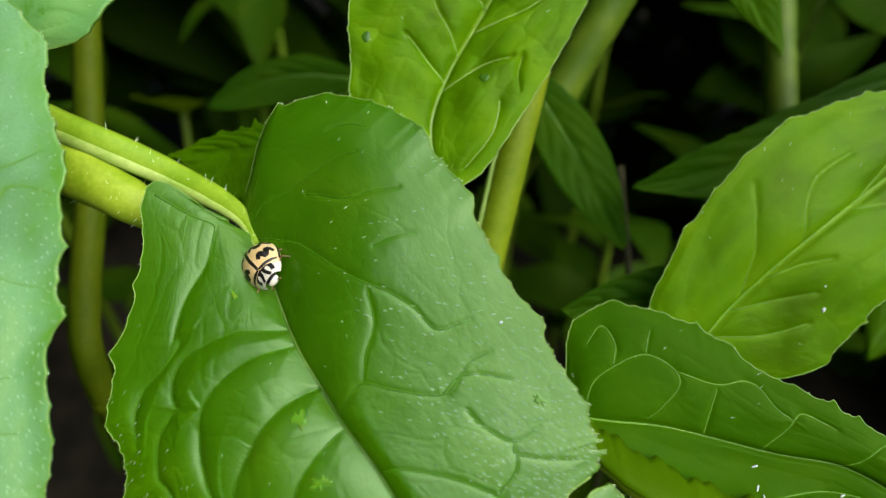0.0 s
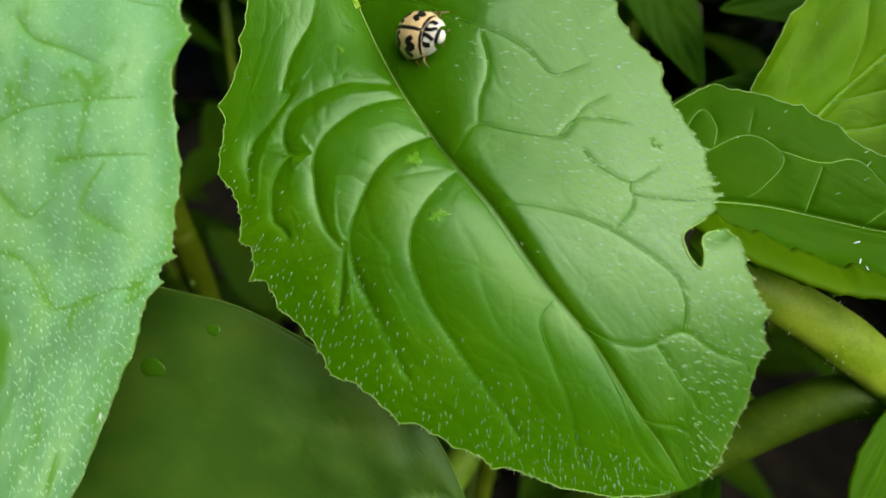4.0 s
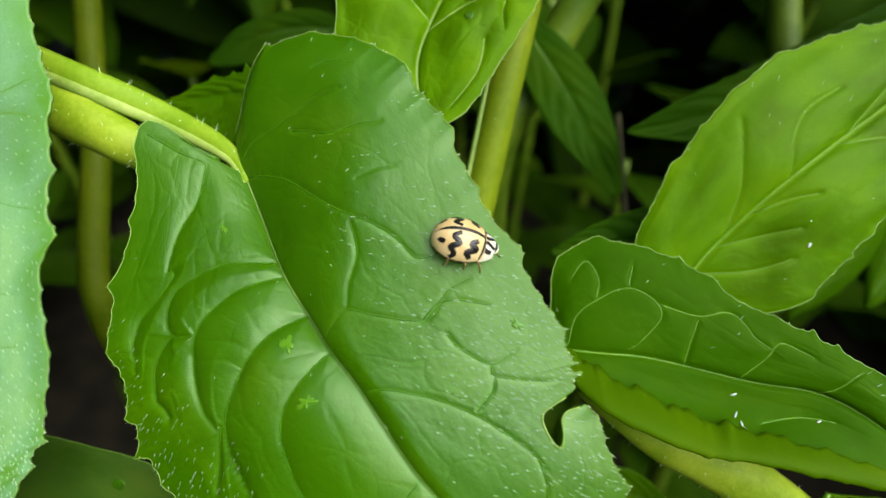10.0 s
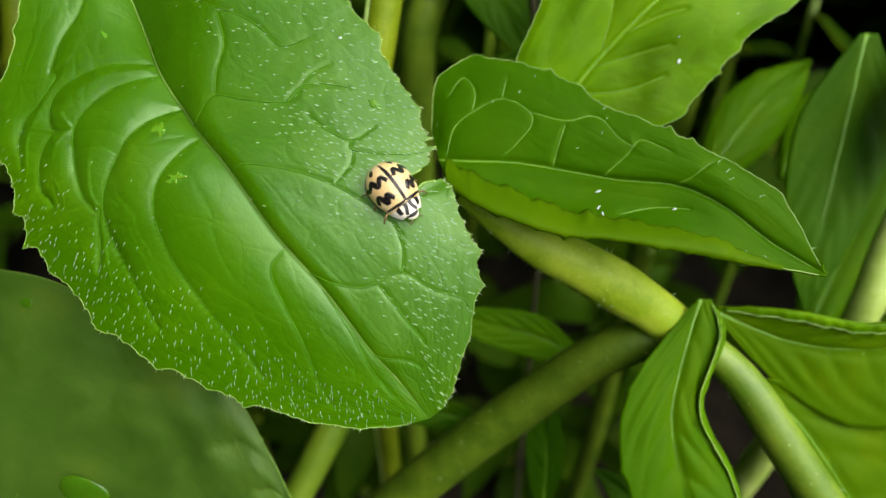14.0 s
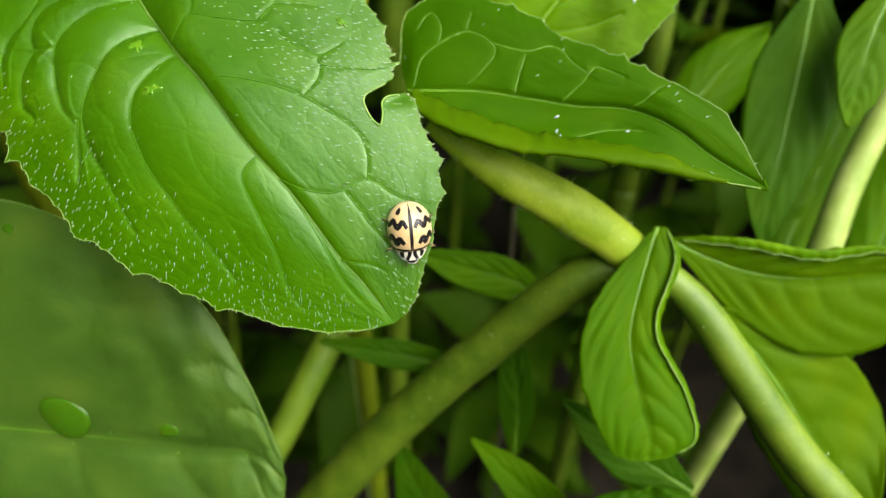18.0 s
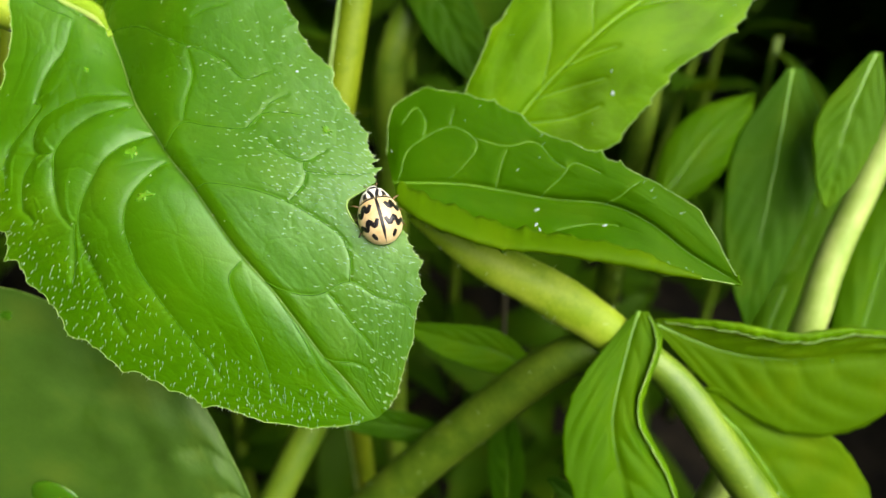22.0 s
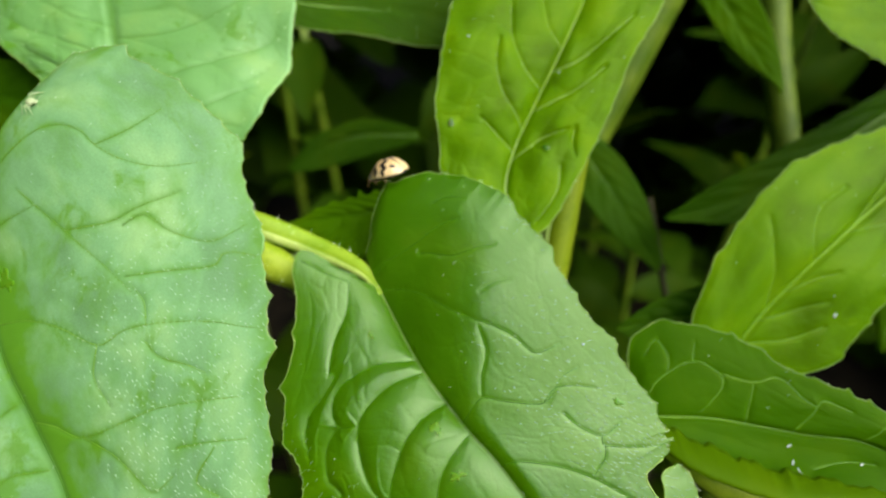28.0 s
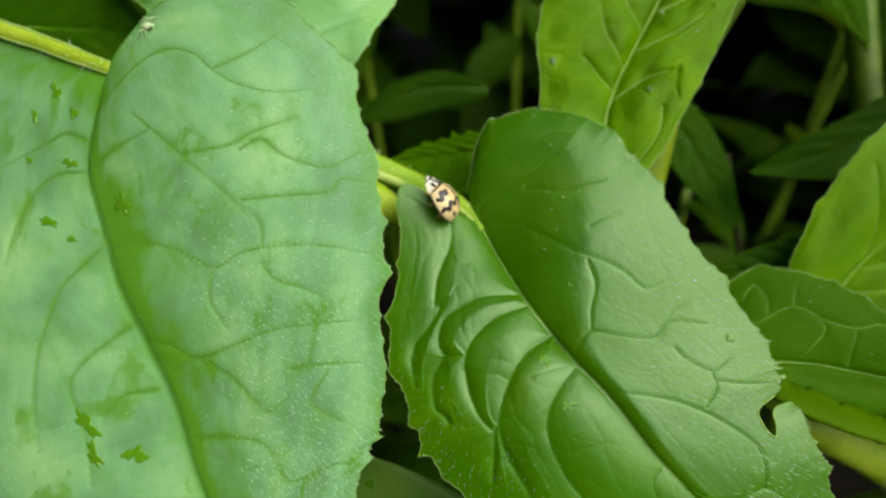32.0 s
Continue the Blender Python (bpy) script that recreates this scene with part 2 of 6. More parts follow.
def saw(x):
    """A leaf tooth: a slow rise, a quick fall."""
    f = x - np.floor(x)
    return np.where(f < 0.75, (f / 0.75) ** 1.6, (1 - f) / 0.25)


def worley(x, y, seed):
    """How far the points lie from the borders of irregular cells of about unit size: 0 on a border."""
    jit = np.random.default_rng(seed).uniform(0.12, 0.88, (32, 32, 2))
    i, j = np.floor(x).astype(int), np.floor(y).astype(int)
    d = []
    for a in (-1, 0, 1):
        for b in (-1, 0, 1):
            q = jit[(i + a) % 32, (j + b) % 32]
            d.append(np.hypot(i + a + q[..., 0] - x, j + b + q[..., 1] - y))
    d = np.sort(np.stack(d), axis=0)
    return d[1] - d[0]


class Blade:
    """The surface of one leaf blade, in millimetres: s runs from base to tip, v from -1 (left margin) to 1."""

    def __init__(self, plan, bulge_left=0.0, bulge_right=0.0, veins=7, quilt=0.4, tooth=0.5, pitch=3.4, groove=0.4, wave=0.0, seed=1, bite=None, slant=0.08, sweep=0.26, peaks=(0.5, 0.5), ridge=1.7, net=0.0, cell=6.0, crease=0.12, lumps=0.0, strokes=(), pillow=(1.0, 1.0), ridge_line=None):
        spine = np.array(plan["spine"], float)
        left, right = np.array(plan["left"], float), np.array(plan["right"], float)
        ahead = unit(np.concatenate([spine[1:2] - spine[:1], spine[2:] - spine[:-2], spine[-1:] - spine[-2:-1]]))
        side = unit(np.cross(ahead, FACE))
        up = np.cross(side, ahead)
        up *= np.sign(up @ FACE)[:, None]
        self.spine, self.up, self.side = spine, up, side
        self.left = spine - left[:, :1] * side + left[:, 1:2] * up + left[:, 2:] * ahead
        self.right = spine + right[:, :1] * side + right[:, 1:2] * up + right[:, 2:] * ahead
        self.bulges, self.peaks, self.ridge, self.net, self.cell, self.crease, self.lumps = (bulge_left, bulge_right), peaks, ridge, net, cell, crease, lumps
        self.quilts = quilt if isinstance(quilt, tuple) else (quilt, quilt)
        self.veins, self.tooth, self.pitch, self.groove, self.wave, self.bite, self.slant, self.sweep = veins, tooth, pitch, groove, wave, bite, slant, sweep
        self.length = np.linalg.norm(np.diff(spine, axis=0), axis=1).sum()
        rng = np.random.default_rng(seed)
        self.shift = rng.uniform(0, 10, 8)
        self.pillow, self.ridge_line, self.tree = pillow, ridge_line, None
        self.strokes = strokes
        if strokes:  # the larger veins, each drawn from where it springs to where it fades
            places, self.weights = [], []
            for points in strokes:
                line = self.stroke(points, 60)
                places.append(self.at(line[:, 0], line[:, 1], False))
                long = np.linalg.norm(np.diff(places[-1], axis=0), axis=1).sum()
                self.weights.append(np.interp(np.linspace(0, 1, 60), (0, 0.12, 0.6, 1), (0.5, 1.0, 0.8, 0.25)) * np.clip(long / 9.0, 0.4, 1.0))
            places, self.weights = np.concatenate(places), np.concatenate(self.weights)
            self.tree = kdtree.KDTree(len(places))
            for k, q in enumerate(places):
                self.tree.insert(q, k)
            self.tree.balance()

    @staticmethod
    def stroke(points, n):
        p = np.array(points, float)
        return spline(np.c_[p, 0 * p[:, :1]], np.linspace(0, 1, n))[:, :2]

    def to_vein(self, place):
        """How far places on the blade lie from the nearest drawn vein, and how strong that vein is."""
        flat = place.reshape(-1, 3)
        found = [self.tree.find(q)[1:] for q in flat]
        index, far = np.array([f[0] for f in found]), np.array([f[1] for f in found])
        return far.reshape(place.shape[:-1]), self.weights[index].reshape(place.shape[:-1])

    def phase(self, s, v):
        """Counts the side veins: whole numbers lie on a vein."""
        a = np.abs(v)
        slant, sweep = (np.where(v < 0, *w) if isinstance(w, tuple) else w for w in (self.slant, self.sweep))
        return (s - slant * a - sweep * a * a) * self.veins + np.where(v > 0, 0.35, 0.0) + 0.12 * np.sin(5 * s + self.shift[0]) + 0.06 * np.sin(6.5 * v + 11 * s + self.shift[5]) + 0.03 * np.sin(19 * v - 23 * s + self.shift[6])

    def cells(self, s, v):
        """The net of fine veins: 0 on a vein."""
        x, y = s * self.length / self.cell, v * 14.0 / self.cell
        bend = 0.22 * np.sin(2.3 * x + 1.9 * y + self.shift[4]), 0.22 * np.sin(2.9 * y - 1.7 * x + self.shift[7])
        return worley(x * 0.8 + bend[0] + 9, y + bend[1] + 9, 7 + int(10 * self.shift[4]))

    def vein(self, s, v):
        """How much of a vein lies at a place of the blade, from 0 to 1."""
        a, ph = np.abs(v), self.phase(s, v)
        gap = np.abs(ph - np.round(ph)) / self.veins * self.length
        side = np.exp(-((gap / (0.22 * (1.15 - 0.7 * a))) ** 2)) * np.clip((1 - a) / 0.2, 0, 1)
        if self.tree:
            far, weight = self.to_vein(self.at(s, v, False))
            side = np.exp(-((far / (0.08 + 0.12 * weight)) ** 2)) * (0.4 + 0.6 * weight)
        fine = np.exp(-((self.cells(s, v) * self.cell / 2 / 0.13) ** 2)) * np.clip((1 - a) / 0.12, 0, 1) * (0.45 + 0.3 * np.sin(31 * s + 7 * v)) * (0.2 if self.tree else 1.0)
        return np.maximum(np.maximum(side, fine), np.exp(-((a * 14.0 / 0.32) ** 2)))

    def bare(self, s, v):
        """Where the pale bloom of the blade and its painted sky sheen are thin: along the midrib, at the margin and at
        the base.
        """
        a = np.abs(v)
        across = a * 18.0
        veins = 0.0
        if self.tree:  # and beside the larger veins
            far, weight = self.to_vein(self.at(s, v, False))
            veins = 0.34 * weight * np.exp(-far / 0.45)
        return np.clip(veins + np.where(v < 0, 0.85 * np.exp(-across / 2.3), 0.25 * np.exp(-across / 0.8)) + 0.22 * np.clip((a - 0.88) / 0.12, 0, 1) + 0.8 * np.clip((0.16 - s) / 0.16, 0, 1), 0, 1)

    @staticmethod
    def gloss_cut(s, v):
        """How far the sky reflection is lowered by hand: on the right half towards the tip and along its margin."""
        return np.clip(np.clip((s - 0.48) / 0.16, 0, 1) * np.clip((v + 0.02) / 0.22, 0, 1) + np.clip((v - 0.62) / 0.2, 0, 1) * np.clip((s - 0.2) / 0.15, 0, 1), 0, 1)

    def at(self, s, v, fine=True):
        s, v = np.broadcast_arrays(np.asarray(s, float), np.asarray(v, float))
        a = np.abs(v)[..., None]
        mid, up = spline(self.spine, s), unit(spline(self.up, s))
        edge = np.where((v < 0)[..., None], spline(self.left, s), spline(self.right, s))
        out = edge - mid
        wide = np.linalg.norm(out, axis=-1, keepdims=True)
        ends = np.sin(np.pi * np.clip(s, 0, 1)) ** 0.5
        if self.tooth:
            far = s * self.length / self.pitch + np.where(v < 0, self.shift[1], self.shift[2])
            t = saw(far + 0.25 * np.sin(far * 1.7)) ** 1.6 * (0.7 + 0.4 * np.sin(far * 2.3 + self.shift[3])) + 0.35 * np.sin(far * 0.9) + 0.22 * saw(far * 3.1) ** 2
            out = out * (1 + (self.tooth * t * ends)[..., None] * a**6 / np.maximum(wide, 3.0))
        bulge = np.where(v < 0, *[np.interp(s, np.linspace(0, 1, len(np.atleast_1d(b))), np.atleast_1d(b)) for b in self.bulges])[..., None]
        peak = np.where(v < 0, *self.peaks)[..., None]
        if self.ridge_line:  # where the left half is highest, from base to tip
            peak = np.where(v < 0, np.interp(s, *np.array(self.ridge_line, float).T), self.peaks[1])[..., None]
        hump = 1 - np.abs((a - peak) / np.where(a < peak, peak, 1 - peak)) ** self.ridge
        place = mid + out * a + up * (hump * bulge)
        if fine:
            coarse = place
            ph = self.phase(s, v)
            near = np.abs(ph - np.round(ph))
            band = np.clip(a[..., 0] / 0.12, 0, 1) * np.clip((1 - a[..., 0]) / 0.3, 0, 1)
            pillow = np.clip(near * 2, 0, 1) ** 0.55 * (0.75 + 0.25 * np.sin(9.0 * a[..., 0] + self.shift[5] + 2 * np.round(ph + 0.5)))
            quilt = np.where(v < 0, *[np.interp(s, np.linspace(0, 1, len(np.atleast_1d(b))), np.atleast_1d(b)) for b in self.quilts])
            rise = quilt * (pillow - 0.6) * band * ends
            across = a[..., 0] * wide[..., 0]
            gap = near / self.veins * self.length  # from the nearest side vein
            if self.tree:
                gap, weight = self.to_vein(coarse)
                low = np.minimum(gap / np.clip(weight * 1.2, 0.08, 1), across + 0.15)
                soft = np.where(v < 0, *self.pillow)
                uneven = 0.8 + 0.35 * np.sin(s * 41 + 5 * v + self.shift[5]) * np.sin(v * 7 - 9 * s + self.shift[6])
                rise = quilt * uneven * (1 - np.exp(-low / soft) - 0.7) * np.clip((1 - a[..., 0]) / 0.2, 0, 1) * ends
            rise = rise - self.crease * np.exp(-((gap / 0.22) ** 2)) * np.clip(across / 1.0, 0, 1) * np.clip((1 - a[..., 0]) / 0.25, 0, 1) * ends
            if self.net:  # finer veins part the blade into low cushions
                cushion = np.clip(self.cells(s, v) / 0.45, 0, 1)
                net = np.where(v < 0, self.net[0], np.interp(s, (0.45, 0.75), self.net[1:])) if isinstance(self.net, tuple) else self.net
                rise = rise + net * (cushion**0.45 - 0.8) * np.clip(across / 1.5, 0, 1) * np.clip((1 - a[..., 0]) / 0.15, 0, 1) * ends
            rise = rise - self.groove * np.exp(-((across / 0.30) ** 2)) * ends - 0.5 * self.groove * np.exp(-across / 1.1) * ends
            rise = rise + self.wave * a[..., 0] ** 2 * np.sin(s * 17 + self.shift[6] + np.where(v < 0, 0, 2.0))
            if self.lumps:
                x, y, k = s * self.length, v * 14.0, self.shift
                lump = np.sin(x / 2.1 + 1.3 * np.sin(y / 2.7 + k[0]) + k[1]) * np.sin(y / 1.9 + 1.1 * np.sin(x / 3.3 + k[2]) + k[3]) + 0.7 * np.sin(x / 4.7 + y / 5.3 + k[4])
                rise = rise + self.lumps * lump * np.clip(across / 2.0, 0, 1) * np.clip((1 - a[..., 0]) / 0.1, 0.3, 1) * ends
            if self.bite is not None:  # the flap beside the bite curls down
                roll = (v < 0) * np.exp(-(((s - 0.668) / 0.014) ** 2)) * np.clip((a[..., 0] - 0.78) / 0.22, 0, 1)
                rise = rise - 0.7 * roll
            place = place + up * rise[..., None]
        return place

    def normal(self, s, v, fine=False):
        e = 0.004
        ds = self.at(np.clip(s + e, 0, 1), v, fine) - self.at(np.clip(s - e, 0, 1), v, fine)
        dv = self.at(s, np.clip(np.asarray(v) + 4 * e, -1, 1), fine) - self.at(s, np.clip(np.asarray(v) - 4 * e, -1, 1), fine)
        n = unit(np.cross(dv, ds))
        return n * np.sign((n * unit(spline(self.up, np.asarray(s, float)))).sum(-1, keepdims=True))


def inside(poly, s, v):
    """Which of the points (s, v) lie in a polygon."""
    hit = np.zeros(np.shape(s), bool)
    for (s0, v0), (s1, v1) in zip(poly, poly[1:] + poly[:1]):
        if v0 != v1:
            hit ^= ((v0 > v) != (v1 > v)) & (s < (s1 - s0) * (v - v0) / (v1 - v0) + s0)
    return hit


def part(name, data, material, parent, label=""):
    """Links a mesh as one object under a thing or a part. data: a bmesh, or vertices in millimetres and faces."""
    mesh = bpy.data.meshes.new(name)
    if isinstance(data, bmesh.types.BMesh):
        data.to_mesh(mesh)
        data.free()
    else:
        verts, faces = data[:2]
        home = parent.matrix_world.translation if parent else Vector((0, 0, 0))
        mesh.from_pydata((np.asarray(verts) / 1000 - np.array(home)).tolist(), [], faces)
    mesh.materials.append(material)
    mesh.polygons.foreach_set("use_smooth", [True] * len(mesh.polygons))
    ob = new(name, mesh)
    ob.parent = parent
    return tagged(ob, label)


def thing(name, at, label, category, group="", kind=""):
    ob = new(name)
    ob.empty_display_size = 0.005
    ob.matrix_basis = pose(at[0] / 1000, at[1] / 1000, at[2] / 1000)
    ob.matrix_world = ob.matrix_basis
    return tagged(ob, label, category, group, kind)


def grid_faces(n, m):
    i, j = np.meshgrid(np.arange(n - 1), np.arange(m - 1), indexing="ij")
    a = (i * m + j).ravel()
    return np.stack([a, a + 1, a + m + 1, a + m], 1).tolist()


def tube(path, radii, sides=8, flat=1.0):
    """Vertices and faces of a closed round tube along a path; flat: its height against its width."""
    path, radii = np.asarray(path, float), np.broadcast_to(radii, len(path))
    ahead = unit(np.gradient(path, axis=0))
    side = unit(np.cross(ahead, FACE))
    up = np.cross(side, ahead)
    turn = np.linspace(0, 2 * np.pi, sides, endpoint=False)
    ring = path[:, None] + radii[:, None, None] * (np.cos(turn)[None, :, None] * side[:, None] + flat * np.sin(turn)[None, :, None] * up[:, None])
    n = len(path)
    faces = [[i * sides + k, i * sides + (k + 1) % sides, (i + 1) * sides + (k + 1) % sides, (i + 1) * sides + k] for i in range(n - 1) for k in range(sides)]
    faces += [list(range(sides))[::-1], [(n - 1) * sides + k for k in range(sides)]]
    return ring.reshape(-1, 3), faces


def blade_mesh(ob, blade, ss, vv):
    """Map coordinates in centimetres, and a body of real thickness."""
    uv = ob.data.uv_layers.new(name="cm")
    wide = np.linalg.norm(blade.right - blade.left, axis=1).max() / 2
    u, v = np.meshgrid(ss * blade.length / 10, vv * wide / 10, indexing="ij")
    flat = np.stack([u.ravel(), v.ravel()], 1) + blade.shift[:2]
    index = np.empty(len(ob.data.loops), int)
    ob.data.loops.foreach_get("vertex_index", index)
    uv.data.foreach_set("uv", flat[index].astype(np.float32).ravel())
    if blade.net:
        mark = ob.data.attributes.new("vein", "FLOAT", "POINT")
        where = np.meshgrid(ss, vv, indexing="ij")
        mark.data.foreach_set("value", blade.vein(*where).astype(np.float32).ravel())
        ob.data.attributes.new("bare", "FLOAT", "POINT").data.foreach_set("value", blade.bare(*where).astype(np.float32).ravel())
        ob.data.attributes.new("gloss_cut", "FLOAT", "POINT").data.foreach_set("value", blade.gloss_cut(*where).astype(np.float32).ravel())
    thick = ob.modifiers.new("thickness", "SOLIDIFY")
    thick.thickness, thick.offset = 0.00028, -1.0


def leaf(name, plan, label, material, rib=None, rows=90, across=26, hairs=0, rim=False, side_veins=True, rib_size=0.3, hair_zone=(0.0, 1.0), veins_in=None, category="leaf", group="leaves of the plants", **shape):
    blade = Blade(PLAN[plan], **shape)
    home = blade.spine[0]
    top = thing(name, home, label, category, group)
    ss = np.linspace(0.0, 1.0, rows)
    half = np.linspace(0, 1, across // 2 + 1) ** 0.85
    vv = np.concatenate([-half[::-1], half[1:]])
    verts = blade.at(ss[:, None], vv[None, :]).reshape(-1, 3)
    faces = np.array(grid_faces(rows, len(vv)))
    if blade.bite:
        s, v = np.meshgrid((ss[1:] + ss[:-1]) / 2, (vv[1:] + vv[:-1]) / 2, indexing="ij")
        faces = faces[~inside(blade.bite, s, v).ravel()]
    ob = part("blade", (verts, faces.tolist()), material, top)
    blade_mesh(ob, blade, ss, vv)
    s = np.linspace(0.0, 0.97, 40)
    line = blade.at(s, 0 * s) + unit(spline(blade.up, s)) * (-rib_size * (0.2 if blade.tree else 0.55))
    part("midrib", tube(line, np.linspace(rib_size, rib_size * 0.3, len(s)), 8), rib or RIB, top, "thin green midrib")
    if blade.tree:
        for points in blade.strokes:
            s, v = blade.stroke(points, 26).T
            r = rib_size * np.linspace(0.38, 0.26, 26)
            line = blade.at(s, v) + unit(spline(blade.up, s)) * (-r * (-0.4 if rib_size < 0.165 else 0.9))[:, None]
            part("side_vein", tube(line, r, 6), veins_in or rib or RIB, top)
    elif side_veins:
        for sign in (-1, 1):
            for k in range(1, blade.veins + 1):
                a = np.linspace(0.03, 0.86, 16)
                # walk along the line where phase is k
                v = sign * a
                s = np.full(len(a), k / blade.veins)
                for _ in range(12):
                    s = s - (blade.phase(s, v) - k) / blade.veins * 0.9
                keep = (s > 0.01) & (s < 0.985)
                if keep.sum() < 5:
                    continue
                s, v = s[keep], v[keep]
                r = rib_size * 0.2 * np.linspace(1, 0.35, len(s))
                line = blade.at(s, v) + unit(spline(blade.up, s)) * (-r * 1.2)[:, None]
                part("side_vein", tube(line, r, 6), veins_in or rib or RIB, top)
    if rim:
        for sign in (-1, 1):
            s = np.linspace(0.0, 1.0, rows)
            line = blade.at(s, sign + 0 * s)
            runs = [line]
            if blade.bite and sign < 0:
                cut = np.flatnonzero(inside(blade.bite, s, -0.99 + 0 * s))
                runs = [line[: cut[0]], line[cut[-1] + 1 :], spline(blade.at(*np.array(blade.bite[1:-1]).T), np.linspace(0, 1, 40))]
            for run in runs:
                part("leaf_margin", tube(run, 0.10 if len(runs) == 3 and run is runs[2] else 0.045 if rim is True else rim, 6), RIM, top, "thin yellowish leaf margin")
    if hairs:
        rng = np.random.default_rng(len(name) + rows)
        n = int((hairs * 1.6) ** 0.5)
        s, v = np.meshgrid((np.arange(n) + 0.5) / n, ((np.arange(n) + 0.5) / n * 2 - 1), indexing="ij")
        s, v = (s + rng.uniform(-0.4, 0.4, s.shape) / n).ravel(), (v + rng.uniform(-0.8, 0.8, v.shape) / n).ravel()
        bare = np.where(v < 0, np.clip((-v - 0.22) / 0.25, 0.02, 1), np.clip((v - 0.75 + 0.9 * np.clip(s - 0.3, 0, 1)) / 0.25, 0.02, 1))
        keep = rng.random(len(s)) < np.interp(s, (0, hair_zone[0], hair_zone[1], 1), (0.0, 0.08, 1, 1)) * bare * np.interp(s, np.linspace(0, 1, len(blade.left)), np.clip(np.linalg.norm(blade.left - blade.right, axis=1) / 34.0, 0, 1))
        s, v = np.clip(s[keep], 0.01, 0.99), np.clip(v[keep], -0.98, 0.98)
        m = hairs // 12
        s, v = np.concatenate([s, rng.uniform(0.03, 0.99, m)]), np.concatenate([v, np.sign(rng.uniform(-1, 1, m))])
        edge = np.abs(v) == 1.0
        if blade.bite:
            keep = ~inside(blade.bite, s, v)
            s, v, edge = s[keep], v[keep], edge[keep]
        hairs = len(s)
        base = blade.at(s, v)
        n = blade.normal(s, v)
        along = unit(blade.at(np.clip(s + 0.02, 0, 1), v, False) - blade.at(np.clip(s - 0.02, 0, 1), v, False))
        out = unit(blade.at(s, v, False) - blade.at(s, 0 * v, False) + 1e-6)
        way = unit(n * 0.3 + along * 0.6 + rng.normal(0, 0.12, (hairs, 3)) + out * (0.6 + 0.7 * edge)[:, None])
        size = rng.uniform(0.32, 0.62, hairs)[:, None] * np.where(edge, 0.6, 1.0)[:, None]
        a = unit(np.cross(way, n + 0.01))
        b = np.cross(way, a)
        r = 0.034
        tri = [base + r * a, base - 0.5 * r * a + 0.87 * r * b, base - 0.5 * r * a - 0.87 * r * b, base + way * size]
        verts = np.stack(tri, 1).reshape(-1, 3)
        faces = [[4 * i + p, 4 * i + q, 4 * i + 3] for i in range(hairs) for p, q in ((0, 1), (1, 2), (2, 0))]
        tagged(part("leaf_hairs", (verts, faces), HAIR_PALE if material is PALE else HAIR, top, "fine white hairs"), kind="stuff")
    return top, blade


